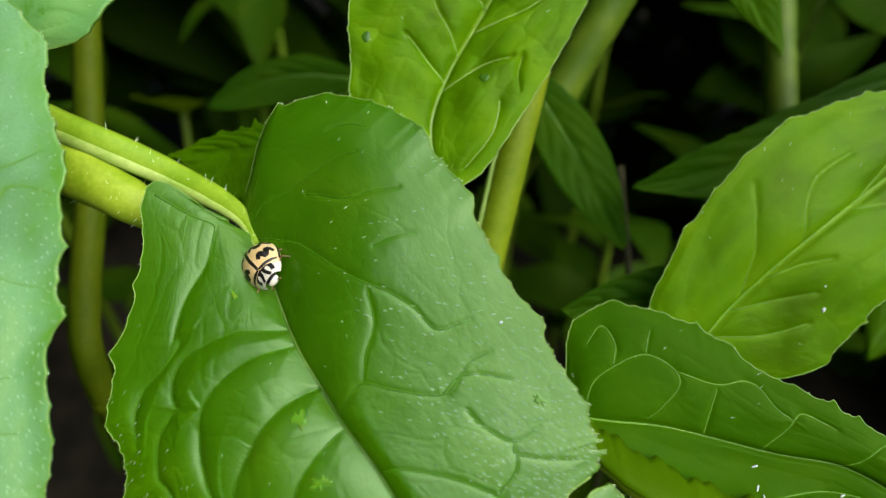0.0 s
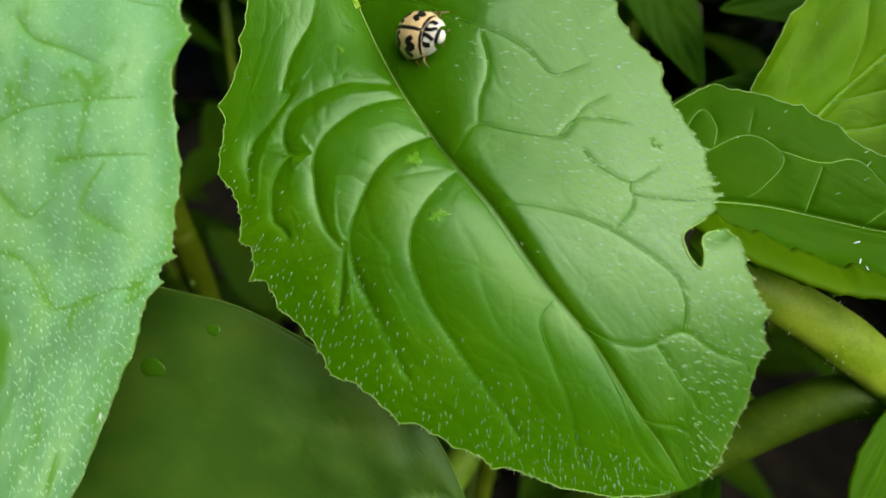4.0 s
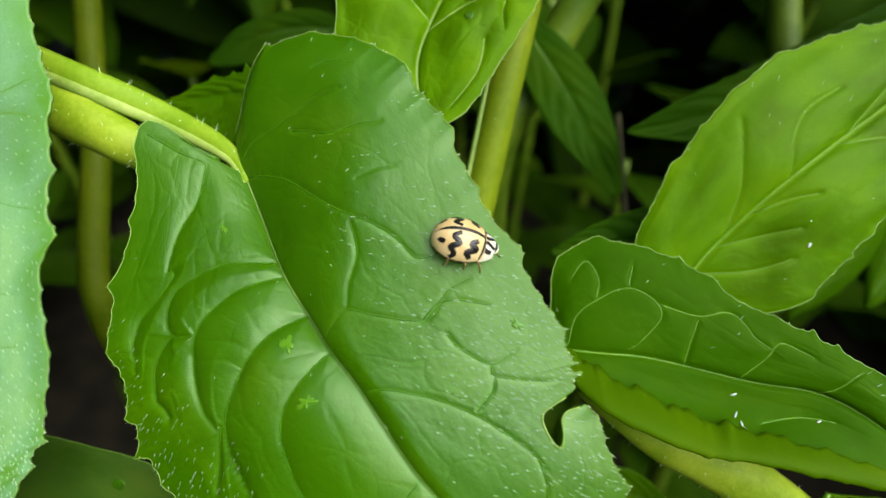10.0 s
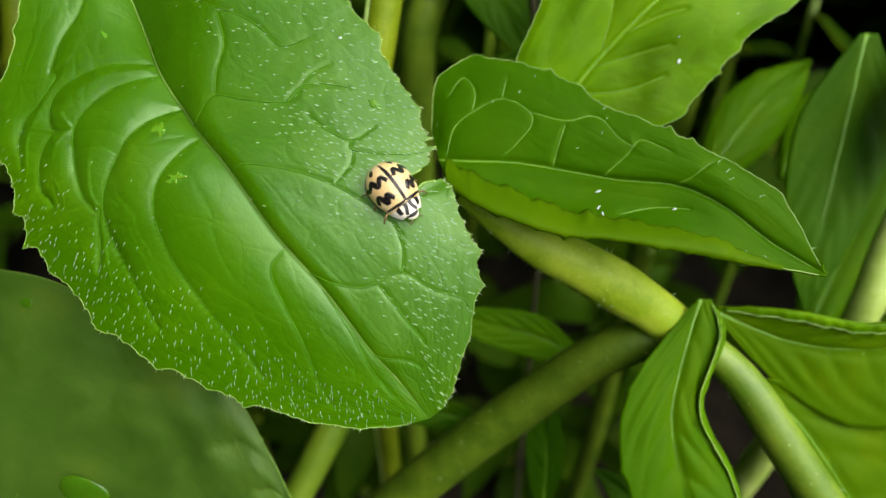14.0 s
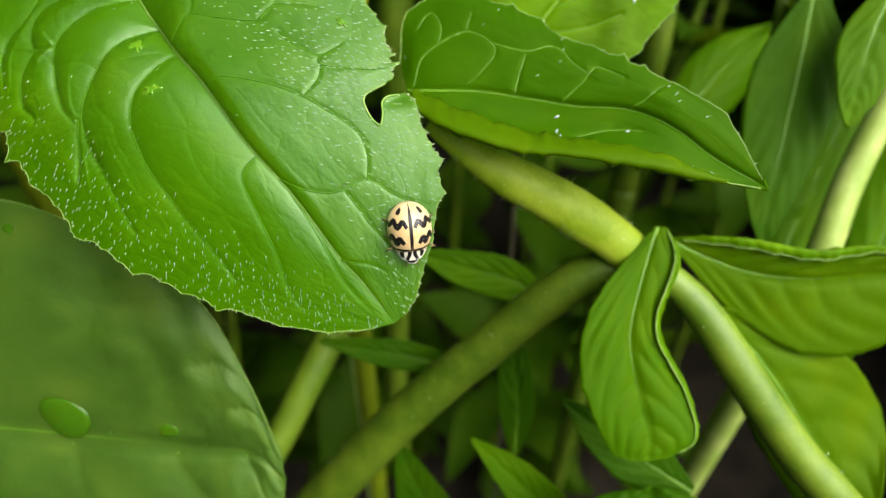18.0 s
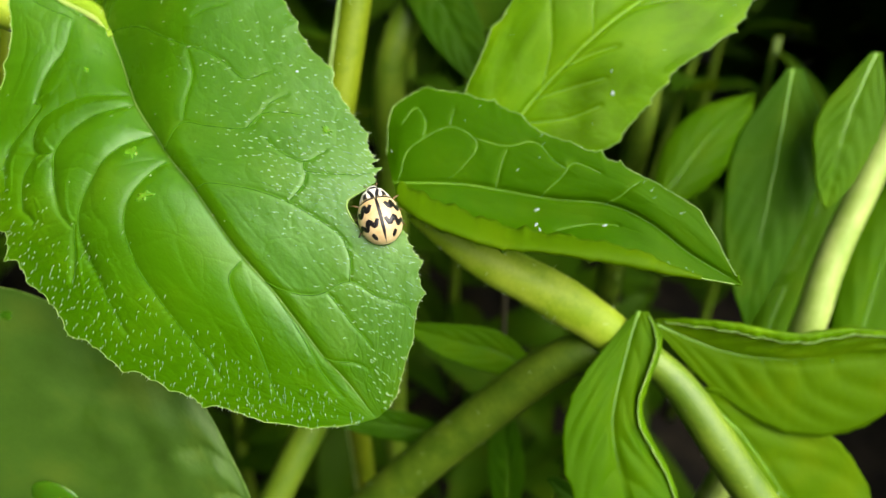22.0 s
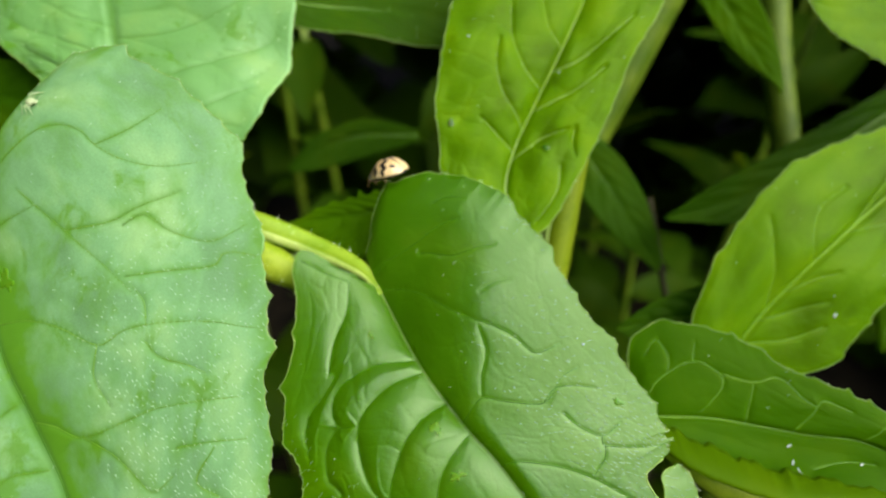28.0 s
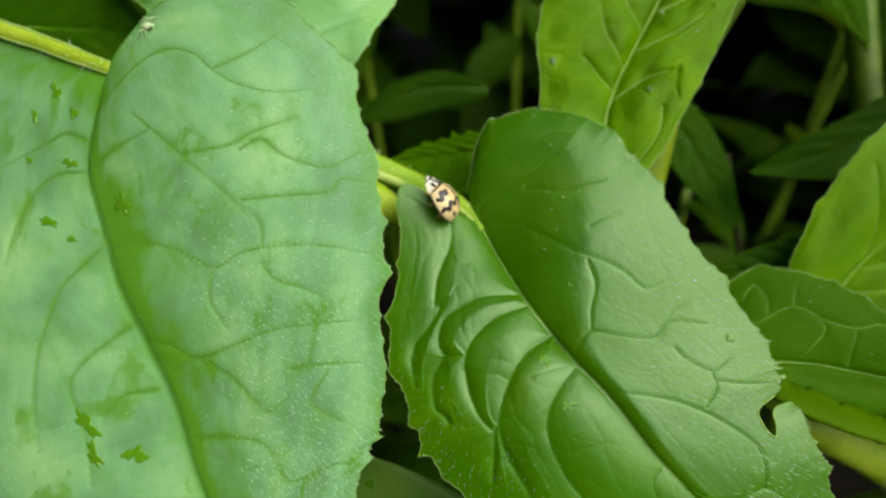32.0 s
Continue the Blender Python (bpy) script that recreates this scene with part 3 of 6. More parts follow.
def stalk(name, line, radii, label, material, sides=14, flat=1.0, ridges=0.0, category="stem", steps=30, nodes=(), bristles=0, stripe=False):
    points, key = [line[0]], [0.0]  # long stretches are parted, so that the curve stays smooth
    for k, (a, b) in enumerate(zip(line, line[1:])):
        n = max(1, int(math.dist(a, b) / 18))
        points += [tuple(np.array(a) + (np.array(b) - np.array(a)) * (i + 1) / n) for i in range(n)]
        key += [(k + (i + 1) / n) / (len(line) - 1) for i in range(n)]
    steps += 4 * (len(points) - len(line))
    line, s = points, np.linspace(0, 1, steps)
    path = spline(line, s)
    top = thing(name, path[0], label, category, "stems of the plants")
    r = np.interp(np.interp(s, np.linspace(0, 1, len(key)), key), np.linspace(0, 1, len(radii)), radii) * (1 + 0.03 * np.sin(s * 23))
    verts, faces = tube(path, r, sides, flat)
    part("shaft", (verts, faces), material, top)
    ahead = unit(np.gradient(path, axis=0))
    side = unit(np.cross(ahead, FACE))
    up = np.cross(side, ahead)
    for k in range(int(ridges)):
        turn = 0.5 + k * 2.1
        part("ridge", tube(path + r[:, None] * (np.cos(turn) * side + flat * np.sin(turn) * up), r * 0.16, 6), RIB_PALE, top, "pale raised ridge")
    if stripe:  # a raised stripe whose pale colour stands in for the groove's highlight
        part("highlight_stripe", tube(path + 0.66 * r[:, None] * (-0.72 * side + flat * 0.7 * up), r * 0.46, 10, 0.8), PETIOLE, top, "broad raised stripe, pale for the groove's highlight")
    for at in nodes:  # the swollen joint from which a leaf once grew, and its scar
        q = np.linspace(at - 0.025, at + 0.025, 9)
        here = np.interp(at, s, r)
        swell = here * (1.0 + 0.07 * np.cos((q - at) / 0.025 * np.pi / 2))
        part("node", tube(spline(line, q), swell, sides, flat), material, top, "slightly swollen joint")
        i = int(round(at * (steps - 1)))
        turn = 0.9 + 2.4 * at
        out = np.cos(turn) * side[i] + np.sin(turn) * up[i]
        foot = path[i] + here * out
        part("leaf_scar", tube([foot - 0.3 * here * ahead[i], foot + 0.12 * here * out, foot + 0.3 * here * ahead[i]], (0.05 * here, 0.16 * here, 0.05 * here), 8), RIB_PALE, top, "small pale leaf scar")
    if bristles:
        rng = np.random.default_rng(bristles)
        pick, turn = rng.uniform(0.03, 0.97, bristles), rng.uniform(-0.3, np.pi + 0.3, bristles)
        base, rad = spline(line, pick), np.interp(pick, s, r)
        a, b, c = (unit(np.stack([np.interp(pick, s, w[:, i]) for i in range(3)], 1)) for w in (side, up, ahead))
        out = np.cos(turn)[:, None] * a + flat * np.sin(turn)[:, None] * b
        base = base + out * rad[:, None] * 0.97
        tip = base + (out + rng.normal(0, 0.3, (bristles, 3))) * rng.uniform(0.3, 0.8, bristles)[:, None]
        tri = [base + 0.045 * c, base - 0.03 * c + 0.04 * a, base - 0.03 * c - 0.04 * a, tip]
        verts = np.stack(tri, 1).reshape(-1, 3)
        faces = [[4 * i + p, 4 * i + q, 4 * i + 3] for i in range(bristles) for p, q in ((0, 1), (1, 2), (2, 0))]
        tagged(part("bristles", (verts, faces), HAIR, top, "short pale bristles"), kind="stuff")
    return top


PLAN, LINE = {}, {}
PLAN["fill1"] = dict(
    spine=[(71.9, 37.3, 204.4), (76.7, 44.9, 212.6), (82.7, 54.1, 222.4), (88.7, 62.6, 231.4), (93.5, 69.1, 238.1), (95.9, 72.2, 241.4)],
    left=[(0.5, -0.1, 0.0), (4.7, -1.0, 0.3), (6.7, -1.5, 0.4), (5.4, -1.2, 0.3), (2.3, -0.5, 0.2), (0.3, -0.1, 0.0)],
    right=[(0.7, -0.1, -0.0), (5.9, -1.1, 0.0), (8.4, -1.5, 0.4), (6.7, -1.2, 0.7), (2.9, -0.5, 0.4), (0.4, -0.1, 0.1)])
PLAN["fill2"] = dict(
    spine=[(84.1, 28.6, 200.3), (87.4, 35.8, 208.0), (91.5, 44.6, 217.2), (95.7, 52.7, 225.7), (99.1, 58.8, 232.1), (100.7, 61.8, 235.2)],
    left=[(0.4, -0.1, 0.0), (4.0, -1.0, 0.1), (5.7, -1.5, 0.2), (4.6, -1.2, 0.2), (2.0, -0.5, 0.1), (0.3, -0.1, 0.0)],
    right=[(0.6, -0.1, -0.0), (5.5, -1.1, -0.1), (7.9, -1.5, 0.3), (6.3, -1.2, 0.5), (2.7, -0.5, 0.3), (0.4, -0.1, 0.1)])
PLAN["fill3"] = dict(
    spine=[(57.1, 59.5, 223.1), (60.8, 63.2, 226.6), (65.5, 67.6, 230.6), (70.3, 71.3, 233.9), (74.2, 73.9, 236.1), (76.1, 75.2, 237.1)],
    left=[(0.4, -0.1, 0.1), (3.8, -1.0, 0.6), (5.5, -1.4, 0.7), (4.4, -1.2, 0.2), (1.9, -0.5, 0.0), (0.3, -0.1, -0.0)],
    right=[(0.5, -0.1, 0.0), (4.5, -1.0, 0.2), (6.5, -1.4, 0.8), (5.1, -1.1, 1.2), (2.2, -0.4, 0.7), (0.3, -0.1, 0.1)])
PLAN["fill4"] = dict(
    spine=[(72.0, 46.5, 215.4), (75.8, 49.3, 217.9), (80.7, 52.5, 220.4), (85.7, 55.1, 222.3), (89.8, 56.7, 223.4), (91.8, 57.5, 223.9)],
    left=[(0.4, -0.1, 0.1), (3.5, -1.0, 0.8), (5.2, -1.4, 0.7), (4.2, -1.2, 0.1), (1.8, -0.5, -0.1), (0.3, -0.1, -0.0)],
    right=[(0.5, -0.1, 0.0), (4.6, -1.0, 0.3), (6.6, -1.4, 1.2), (5.1, -1.0, 1.6), (2.2, -0.4, 0.9), (0.3, -0.1, 0.1)])
PLAN["fill5"] = dict(
    spine=[(71.8, 62.5, 222.0), (75.2, 65.8, 225.0), (79.5, 69.5, 228.3), (83.9, 72.6, 230.8), (87.4, 74.7, 232.3), (89.1, 75.6, 233.0)],
    left=[(0.4, -0.1, 0.1), (3.4, -1.0, 0.8), (4.9, -1.4, 0.8), (4.0, -1.2, 0.2), (1.7, -0.5, -0.0), (0.2, -0.1, -0.0)],
    right=[(0.5, -0.1, 0.0), (4.1, -1.0, 0.2), (5.9, -1.4, 0.9), (4.6, -1.0, 1.4), (2.0, -0.4, 0.8), (0.3, -0.1, 0.1)])
PLAN["main"] = dict(
    spine=[(-17.8, 42.5, 265.1), (-16.8, 40.7, 264.0), (-15.3, 37.7, 262.7), (-13.1, 33.3, 261.5), (-10.5, 29.7, 259.8), (-8.1, 26.6, 258.6), (-5.2, 23.5, 257.1), (-1.1, 18.9, 253.7), (3.0, 15.5, 250.3), (7.0, 12.0, 245.6), (9.1, 10.8, 243.1), (12.0, 8.7, 239.4)],
    left=[(0.5, -0.6, -4.7), (6.9, 2.1, -12.4), (16.0, 4.2, -10.6), (19.3, 1.3, -5.5), (17.8, -1.0, 1.1), (16.2, -3.1, 6.7), (15.3, -2.8, 7.9), (14.6, -2.2, 3.4), (13.2, -1.2, 3.4), (11.3, -0.6, 0.4), (5.3, 0.2, 2.3), (1.7, 0.2, -0.2)],
    right=[(1.8, 1.3, -2.3), (5.6, 4.3, -9.4), (9.5, 4.0, -5.9), (15.8, 2.4, -3.3), (17.0, 1.7, -4.0), (18.0, 0.9, -3.5), (18.1, -0.6, -0.7), (16.6, -0.3, -0.6), (13.6, -0.5, 1.6), (10.5, -0.4, -0.8), (6.4, -0.0, 0.9), (1.9, 0.1, -0.8)])
PLAN["near"] = dict(
    spine=[(-59.5, 51.6, 282.2), (-60.7, 48.8, 279.6), (-62.1, 43.5, 274.0), (-59.9, 37.7, 268.8), (-58.1, 33.5, 264.8), (-54.8, 28.9, 260.4), (-51.7, 24.2, 255.7), (-49.6, 19.4, 251.0), (-47.1, 14.3, 245.8), (-47.5, 8.9, 241.3), (-48.3, 1.6, 233.4)],
    left=[(0.2, 0.2, -1.8), (3.9, 0.0, -12.1), (18.3, 2.4, -19.5), (31.3, 2.4, -11.7), (32.5, 2.0, -4.3), (29.1, 2.3, 0.6), (24.4, 2.4, -0.3), (21.4, 2.1, 1.1), (17.5, 2.9, -5.6), (13.6, 2.1, -7.3), (9.4, 1.1, -7.6)],
    right=[(3.6, -1.0, 0.3), (18.6, -5.0, -5.9), (23.8, -6.0, -10.6), (27.7, -5.5, -13.0), (31.3, -5.0, -12.0), (35.0, -4.6, -8.8), (36.4, -3.9, -0.8), (33.7, -3.0, 5.3), (25.8, -3.2, 11.7), (14.9, -2.7, 12.5), (5.9, -0.7, 4.2)])
PLAN["upper"] = dict(
    spine=[(-0.5, 48.3, 266.5), (-1.4, 53.6, 270.6), (0.2, 57.7, 274.1), (3.0, 61.6, 277.7), (6.3, 65.7, 281.9), (10.3, 71.3, 287.0), (15.2, 80.1, 294.4), (20.4, 89.7, 302.7)],
    left=[(1.4, 0.1, 0.3), (7.6, 0.5, 0.2), (9.5, 1.3, -2.5), (11.5, 1.5, -5.4), (14.1, 1.0, -4.9), (16.0, 0.2, -5.3), (16.3, 0.3, -4.8), (2.7, -0.3, -1.7)],
    right=[(1.3, 0.4, -0.4), (5.7, 0.7, -4.2), (8.9, 1.4, 0.6), (8.9, 1.3, 2.7), (8.6, 1.0, 4.6), (9.8, 0.7, 4.7), (8.9, 0.4, 2.3), (2.5, 0.0, 0.0)])
PLAN["right"] = dict(
    spine=[(26.0, 38.3, 249.0), (27.9, 40.7, 252.7), (32.0, 43.5, 256.8), (38.6, 46.9, 262.1), (46.7, 51.9, 265.4), (52.9, 55.4, 268.1), (57.6, 58.2, 269.8), (59.2, 58.9, 270.1)],
    left=[(1.5, -0.0, -0.4), (6.2, 0.1, -2.2), (8.8, -0.4, -1.1), (10.6, -1.1, 0.6), (10.1, -1.1, -0.4), (7.0, -0.9, 1.0), (3.2, -0.4, -0.3), (1.1, -0.0, -0.3)],
    right=[(2.1, 0.0, 0.4), (10.7, -0.0, 2.9), (10.7, -0.4, 4.4), (9.3, -0.6, 3.6), (9.5, -0.2, 4.1), (7.5, -0.5, 1.8), (3.3, -0.2, -0.2), (1.1, -0.0, -0.2)])
PLAN["folded"] = dict(
    spine=[(13.2, 32.8, 250.4), (16.2, 31.9, 250.9), (21.2, 31.2, 251.1), (26.1, 30.0, 250.9), (31.3, 28.6, 250.7), (36.8, 27.3, 250.9), (40.8, 24.9, 250.3), (44.9, 21.6, 248.4), (49.4, 18.8, 246.8)],
    left=[(3.3, -1.1, -1.4), (9.0, -2.5, -4.1), (11.0, -3.0, -5.1), (9.8, -2.5, -3.5), (7.1, -1.5, -2.4), (5.1, -0.7, -2.4), (4.0, -0.6, -3.3), (4.1, -0.3, -2.4), (0.4, 0.1, -0.9)],
    right=[(1.7, 1.3, 1.0), (3.8, 3.3, 1.3), (5.4, 4.2, 0.7), (6.0, 4.2, 0.7), (5.6, 3.9, -0.3), (6.0, 3.4, -0.5), (4.7, 1.7, 1.4), (2.7, 0.9, -0.4), (0.4, 0.1, -0.6)])
PLAN["tipped"] = dict(
    spine=[(77.3, 85.7, 265.2), (64.8, 80.2, 261.8), (53.7, 74.6, 258.2), (42.9, 70.2, 256.2), (34.0, 68.0, 255.1), (26.1, 66.3, 254.2)],
    left=[(0.9, -0.1, 0.5), (4.9, -0.6, 4.0), (4.5, -0.6, 3.5), (4.6, -0.3, 1.8), (3.6, 0.2, -1.8), (0.6, 0.1, -1.0)],
    right=[(0.9, 0.1, -0.5), (3.7, 1.5, -3.4), (4.8, 1.3, -1.8), (4.6, 0.7, -1.5), (2.9, 0.5, -1.1), (0.4, 0.1, -0.8)])
PLAN["tucked"] = dict(
    spine=[(38.8, 45.4, 251.4), (31.1, 46.2, 252.3), (23.0, 47.0, 251.8), (17.8, 47.4, 250.7), (14.1, 47.2, 250.1)],
    left=[(0.8, -0.0, -0.1), (6.1, 1.1, 1.0), (4.3, 1.2, 1.4), (2.3, 0.8, 1.4), (0.5, 0.1, -0.3)],
    right=[(0.8, -0.0, 0.1), (4.2, -2.1, -0.7), (4.0, -1.3, -2.2), (2.4, -0.6, -1.4), (0.3, -0.1, -0.7)])
PLAN["upleft"] = dict(
    spine=[(-47.1, 53.1, 279.3), (-47.6, 57.5, 282.9), (-48.7, 63.4, 287.6), (-50.3, 69.5, 291.8), (-52.8, 79.8, 299.5), (-55.1, 90.1, 307.8)],
    left=[(1.0, 0.0, 0.1), (9.9, 0.1, 5.9), (13.4, -0.7, 3.7), (16.8, -0.7, 3.2), (16.8, 0.6, 5.3), (3.2, -0.0, -0.0)],
    right=[(1.7, -0.0, -0.2), (13.0, 0.0, -7.4), (18.2, -0.9, -10.3), (22.0, -0.6, -10.6), (23.3, -0.6, -9.8), (3.0, -0.1, -0.7)])
PLAN["topdark"] = dict(
    spine=[(-36.0, 81.9, 288.7), (-28.5, 82.9, 286.0), (-19.5, 84.6, 284.1), (-10.1, 85.7, 282.3), (2.4, 86.2, 278.3)],
    left=[(0.8, -0.0, -0.1), (5.7, -0.6, -0.3), (7.0, -1.0, 0.1), (6.7, -0.9, 0.4), (0.9, -0.0, -0.1)],
    right=[(0.8, 0.0, 0.1), (3.8, 0.3, -0.6), (4.4, 1.0, -0.1), (5.3, 0.9, -0.5), (2.8, -0.1, -0.5)])
PLAN["small"] = dict(
    spine=[(-9.9, 54.2, 268.1), (-18.2, 55.2, 267.0), (-24.6, 56.1, 265.8), (-31.0, 56.6, 264.7)],
    left=[(4.1, 0.1, 0.3), (5.7, 0.6, 0.3), (4.2, 0.5, 0.4), (0.4, -0.2, -1.0)],
    right=[(1.5, -0.0, -0.1), (2.3, -0.5, -0.0), (2.1, -0.3, -0.1), (0.3, -0.2, -1.1)])
PLAN["round"] = dict(
    spine=[(-67.0, 10.4, 219.0), (-52.5, 10.1, 220.3), (-36.6, 8.3, 221.3), (-22.1, 6.7, 220.9), (-11.8, 5.7, 220.3), (-5.7, 5.2, 219.6), (-2.3, 3.3, 216.8)],
    left=[(2.9, -0.0, 0.6), (25.1, -1.2, 1.6), (27.0, -0.2, 1.8), (23.0, 0.5, -0.1), (17.6, 1.0, -0.8), (8.3, 0.5, -3.7), (1.9, 0.0, -2.2)],
    right=[(3.0, 0.0, -0.6), (22.7, 1.2, -2.0), (26.5, 0.0, -0.4), (26.5, -0.6, 0.9), (22.3, -1.0, 2.9), (11.7, -0.1, 6.5), (2.6, 0.2, 2.3)])
PLAN["low"] = dict(
    spine=[(-55.7, -7.3, 210.4), (-41.9, -3.7, 214.1), (-31.4, -2.2, 214.9), (-22.9, -1.1, 215.3), (-13.5, -1.8, 213.8)],
    left=[(1.3, 0.0, 0.7), (4.5, -0.5, 2.0), (3.0, -0.6, -1.0), (2.2, -0.2, -0.3), (0.8, -0.0, -1.1)],
    right=[(1.5, -0.0, -0.0), (7.5, 0.5, 1.7), (5.7, 0.7, 2.4), (3.9, 0.9, 5.5), (0.9, 0.0, 0.4)])
PLAN["cup"] = dict(
    spine=[(42.4, 24.3, 236.6), (40.4, 19.7, 233.2), (38.3, 13.7, 229.2), (38.9, 8.6, 225.3), (39.8, 5.0, 222.6), (39.4, 2.9, 220.5)],
    left=[(1.1, 0.1, -0.3), (3.6, -0.1, -2.8), (3.4, -1.0, -1.6), (5.6, -0.9, 0.3), (5.2, -0.4, 0.9), (2.2, -0.0, -0.6)],
    right=[(0.7, -0.2, 0.9), (4.6, 0.0, 3.8), (5.7, 0.1, 1.8), (6.0, 0.6, -0.0), (4.9, -0.2, 1.2), (1.9, -0.1, 0.2)])
PLAN["edge"] = dict(
    spine=[(45.4, 24.9, 233.2), (54.1, 22.5, 230.4), (62.4, 21.7, 229.4), (72.1, 22.7, 229.0), (84.0, 23.2, 228.0)],
    left=[(0.6, -0.0, -0.3), (3.6, 1.5, -2.3), (3.7, 1.5, -0.7), (3.6, 1.4, -1.4), (0.7, -0.0, -0.1)],
    right=[(0.6, -0.0, 0.3), (5.4, -1.0, 0.8), (9.5, -1.0, 0.8), (9.6, -0.9, 1.3), (0.7, 0.0, 0.1)])
PLAN["broad"] = dict(
    spine=[(51.2, 19.8, 225.6), (57.0, 16.0, 221.0), (62.2, 11.2, 215.3), (67.5, 5.8, 208.9), (71.4, -0.1, 203.4), (77.5, -4.6, 198.0)],
    left=[(1.0, -0.0, -0.0), (6.2, -1.0, -0.2), (9.7, -1.5, -0.9), (9.4, -1.4, -1.8), (3.5, 0.2, -3.1), (0.7, 0.0, -0.4)],
    right=[(1.0, -0.0, 0.0), (4.9, 0.5, -0.5), (6.1, 0.5, -0.8), (6.5, 0.5, -0.6), (5.8, 1.2, -2.8), (1.0, 0.0, 0.1)])
PLAN["lance"] = dict(
    spine=[(36.8, -0.6, 193.5), (32.2, 4.0, 198.2), (26.3, 8.6, 202.9), (20.3, 12.7, 207.3)],
    left=[(0.9, 0.0, 0.1), (3.2, 0.6, 1.9), (2.0, 0.3, 1.5), (0.4, -0.0, -0.6)],
    right=[(0.8, 0.0, 0.5), (3.3, -0.4, 1.3), (2.8, -0.4, 0.5), (0.4, -0.0, -0.5)])
PLAN["lance2"] = dict(
    spine=[(48.3, 4.1, 208.4), (42.9, 7.0, 210.4), (37.4, 10.5, 212.5), (32.1, 14.0, 215.1)],
    left=[(1.0, 0.0, 0.2), (3.4, 0.7, 1.3), (2.5, 0.5, 1.0), (0.2, 0.0, -0.5)],
    right=[(0.8, 0.0, 0.1), (3.6, -0.4, 0.5), (2.7, -0.5, 0.0), (0.5, -0.1, -0.4)])
PLAN["bottom"] = dict(
    spine=[(40.9, -12.2, 196.8), (41.2, -5.2, 203.6), (41.6, -0.3, 207.9), (42.1, 2.3, 210.1), (42.4, 3.8, 211.2)],
    left=[(1.0, -0.0, -0.0), (11.7, -0.9, 0.6), (10.5, -0.6, -0.1), (6.7, -0.4, -0.2), (2.6, -0.1, -0.5)],
    right=[(1.0, 0.0, 0.0), (11.7, 0.2, 1.8), (9.8, 0.3, 1.7), (6.1, 0.2, 1.1), (2.2, 0.0, 0.1)])
PLAN["corner"] = dict(
    spine=[(83.1, 66.9, 277.1), (66.7, 67.5, 282.5), (56.3, 69.9, 285.2), (46.9, 72.7, 287.8), (39.2, 75.5, 289.6)],
    left=[(0.8, 0.0, -0.2), (10.4, 1.4, 1.2), (10.7, 1.5, 0.9), (8.0, 1.1, 1.0), (3.0, 0.3, -1.6)],
    right=[(0.8, -0.0, 0.2), (12.1, -1.9, -0.6), (10.1, -2.0, 1.7), (7.8, -1.4, 1.1), (3.0, -0.6, -0.8)])
PLAN["hang"] = dict(
    spine=[(35.0, 102.2, 288.0), (40.7, 98.9, 279.4), (47.7, 95.2, 270.3), (53.9, 91.0, 262.2)],
    left=[(1.2, 0.2, 0.8), (4.6, 1.0, 3.6), (3.9, 0.4, 1.9), (1.6, -0.3, -1.7)],
    right=[(0.8, -0.2, -0.6), (3.1, -0.6, -2.4), (3.1, -0.6, -2.5), (-0.1, -0.4, -2.3)])
PLAN["dark1"] = dict(
    spine=[(69.4, 56.1, 251.7), (67.8, 49.3, 243.7), (65.2, 41.6, 236.0), (62.6, 34.3, 228.9), (62.0, 30.8, 224.7)],
    left=[(1.5, 0.0, -0.2), (6.5, 0.0, -1.0), (5.5, 0.2, -1.9), (3.1, 0.1, -2.1), (0.4, -0.0, -0.8)],
    right=[(0.8, 0.0, 0.1), (6.0, -1.0, 0.6), (5.6, -1.1, 1.0), (2.5, -0.5, 0.0), (0.5, -0.0, -0.8)])
PLAN["dark2"] = dict(
    spine=[(78.4, 53.6, 255.0), (74.4, 47.3, 249.0), (71.8, 41.8, 244.0), (70.3, 38.2, 240.5)],
    left=[(0.7, 0.0, -0.3), (4.1, 0.2, -1.5), (3.0, 0.0, -0.2), (0.8, 0.1, -1.0)],
    right=[(0.7, -0.0, 0.3), (3.6, -1.1, 0.8), (2.6, -0.5, 0.2), (0.8, 0.0, -0.5)])
PLAN["bl1"] = dict(
    spine=[(33.1, 29.3, 216.7), (26.3, 30.9, 220.2), (18.8, 32.1, 222.3), (12.3, 33.1, 224.4)],
    left=[(0.8, 0.1, -0.4), (3.0, 0.2, -0.3), (2.4, 0.1, 0.2), (0.4, 0.1, -1.0)],
    right=[(0.8, -0.1, 0.4), (3.0, -0.3, 0.3), (2.2, -0.1, -0.2), (0.6, 0.0, -0.7)])
PLAN["bl2"] = dict(
    spine=[(20.4, 25.0, 205.3), (12.4, 25.8, 207.9), (4.6, 26.3, 210.0), (-2.2, 26.7, 212.0)],
    left=[(0.6, 0.0, -0.2), (2.1, 0.0, -0.1), (1.8, -0.0, 0.1), (0.3, 0.1, -0.9)],
    right=[(0.6, -0.0, 0.2), (2.5, -0.0, 0.2), (1.8, 0.0, -0.1), (0.5, 0.1, -0.8)])
PLAN["bl3"] = dict(
    spine=[(27.7, 16.2, 194.9), (28.2, 20.4, 201.5), (27.7, 24.5, 207.9), (26.8, 28.4, 214.1)],
    left=[(0.9, 0.0, -0.0), (3.1, -0.0, 0.1), (2.6, -0.0, 0.3), (0.7, 0.0, -0.3)],
    right=[(0.9, -0.0, 0.0), (2.5, 0.0, -0.1), (2.2, 0.0, -0.2), (0.5, 0.1, -0.5)])
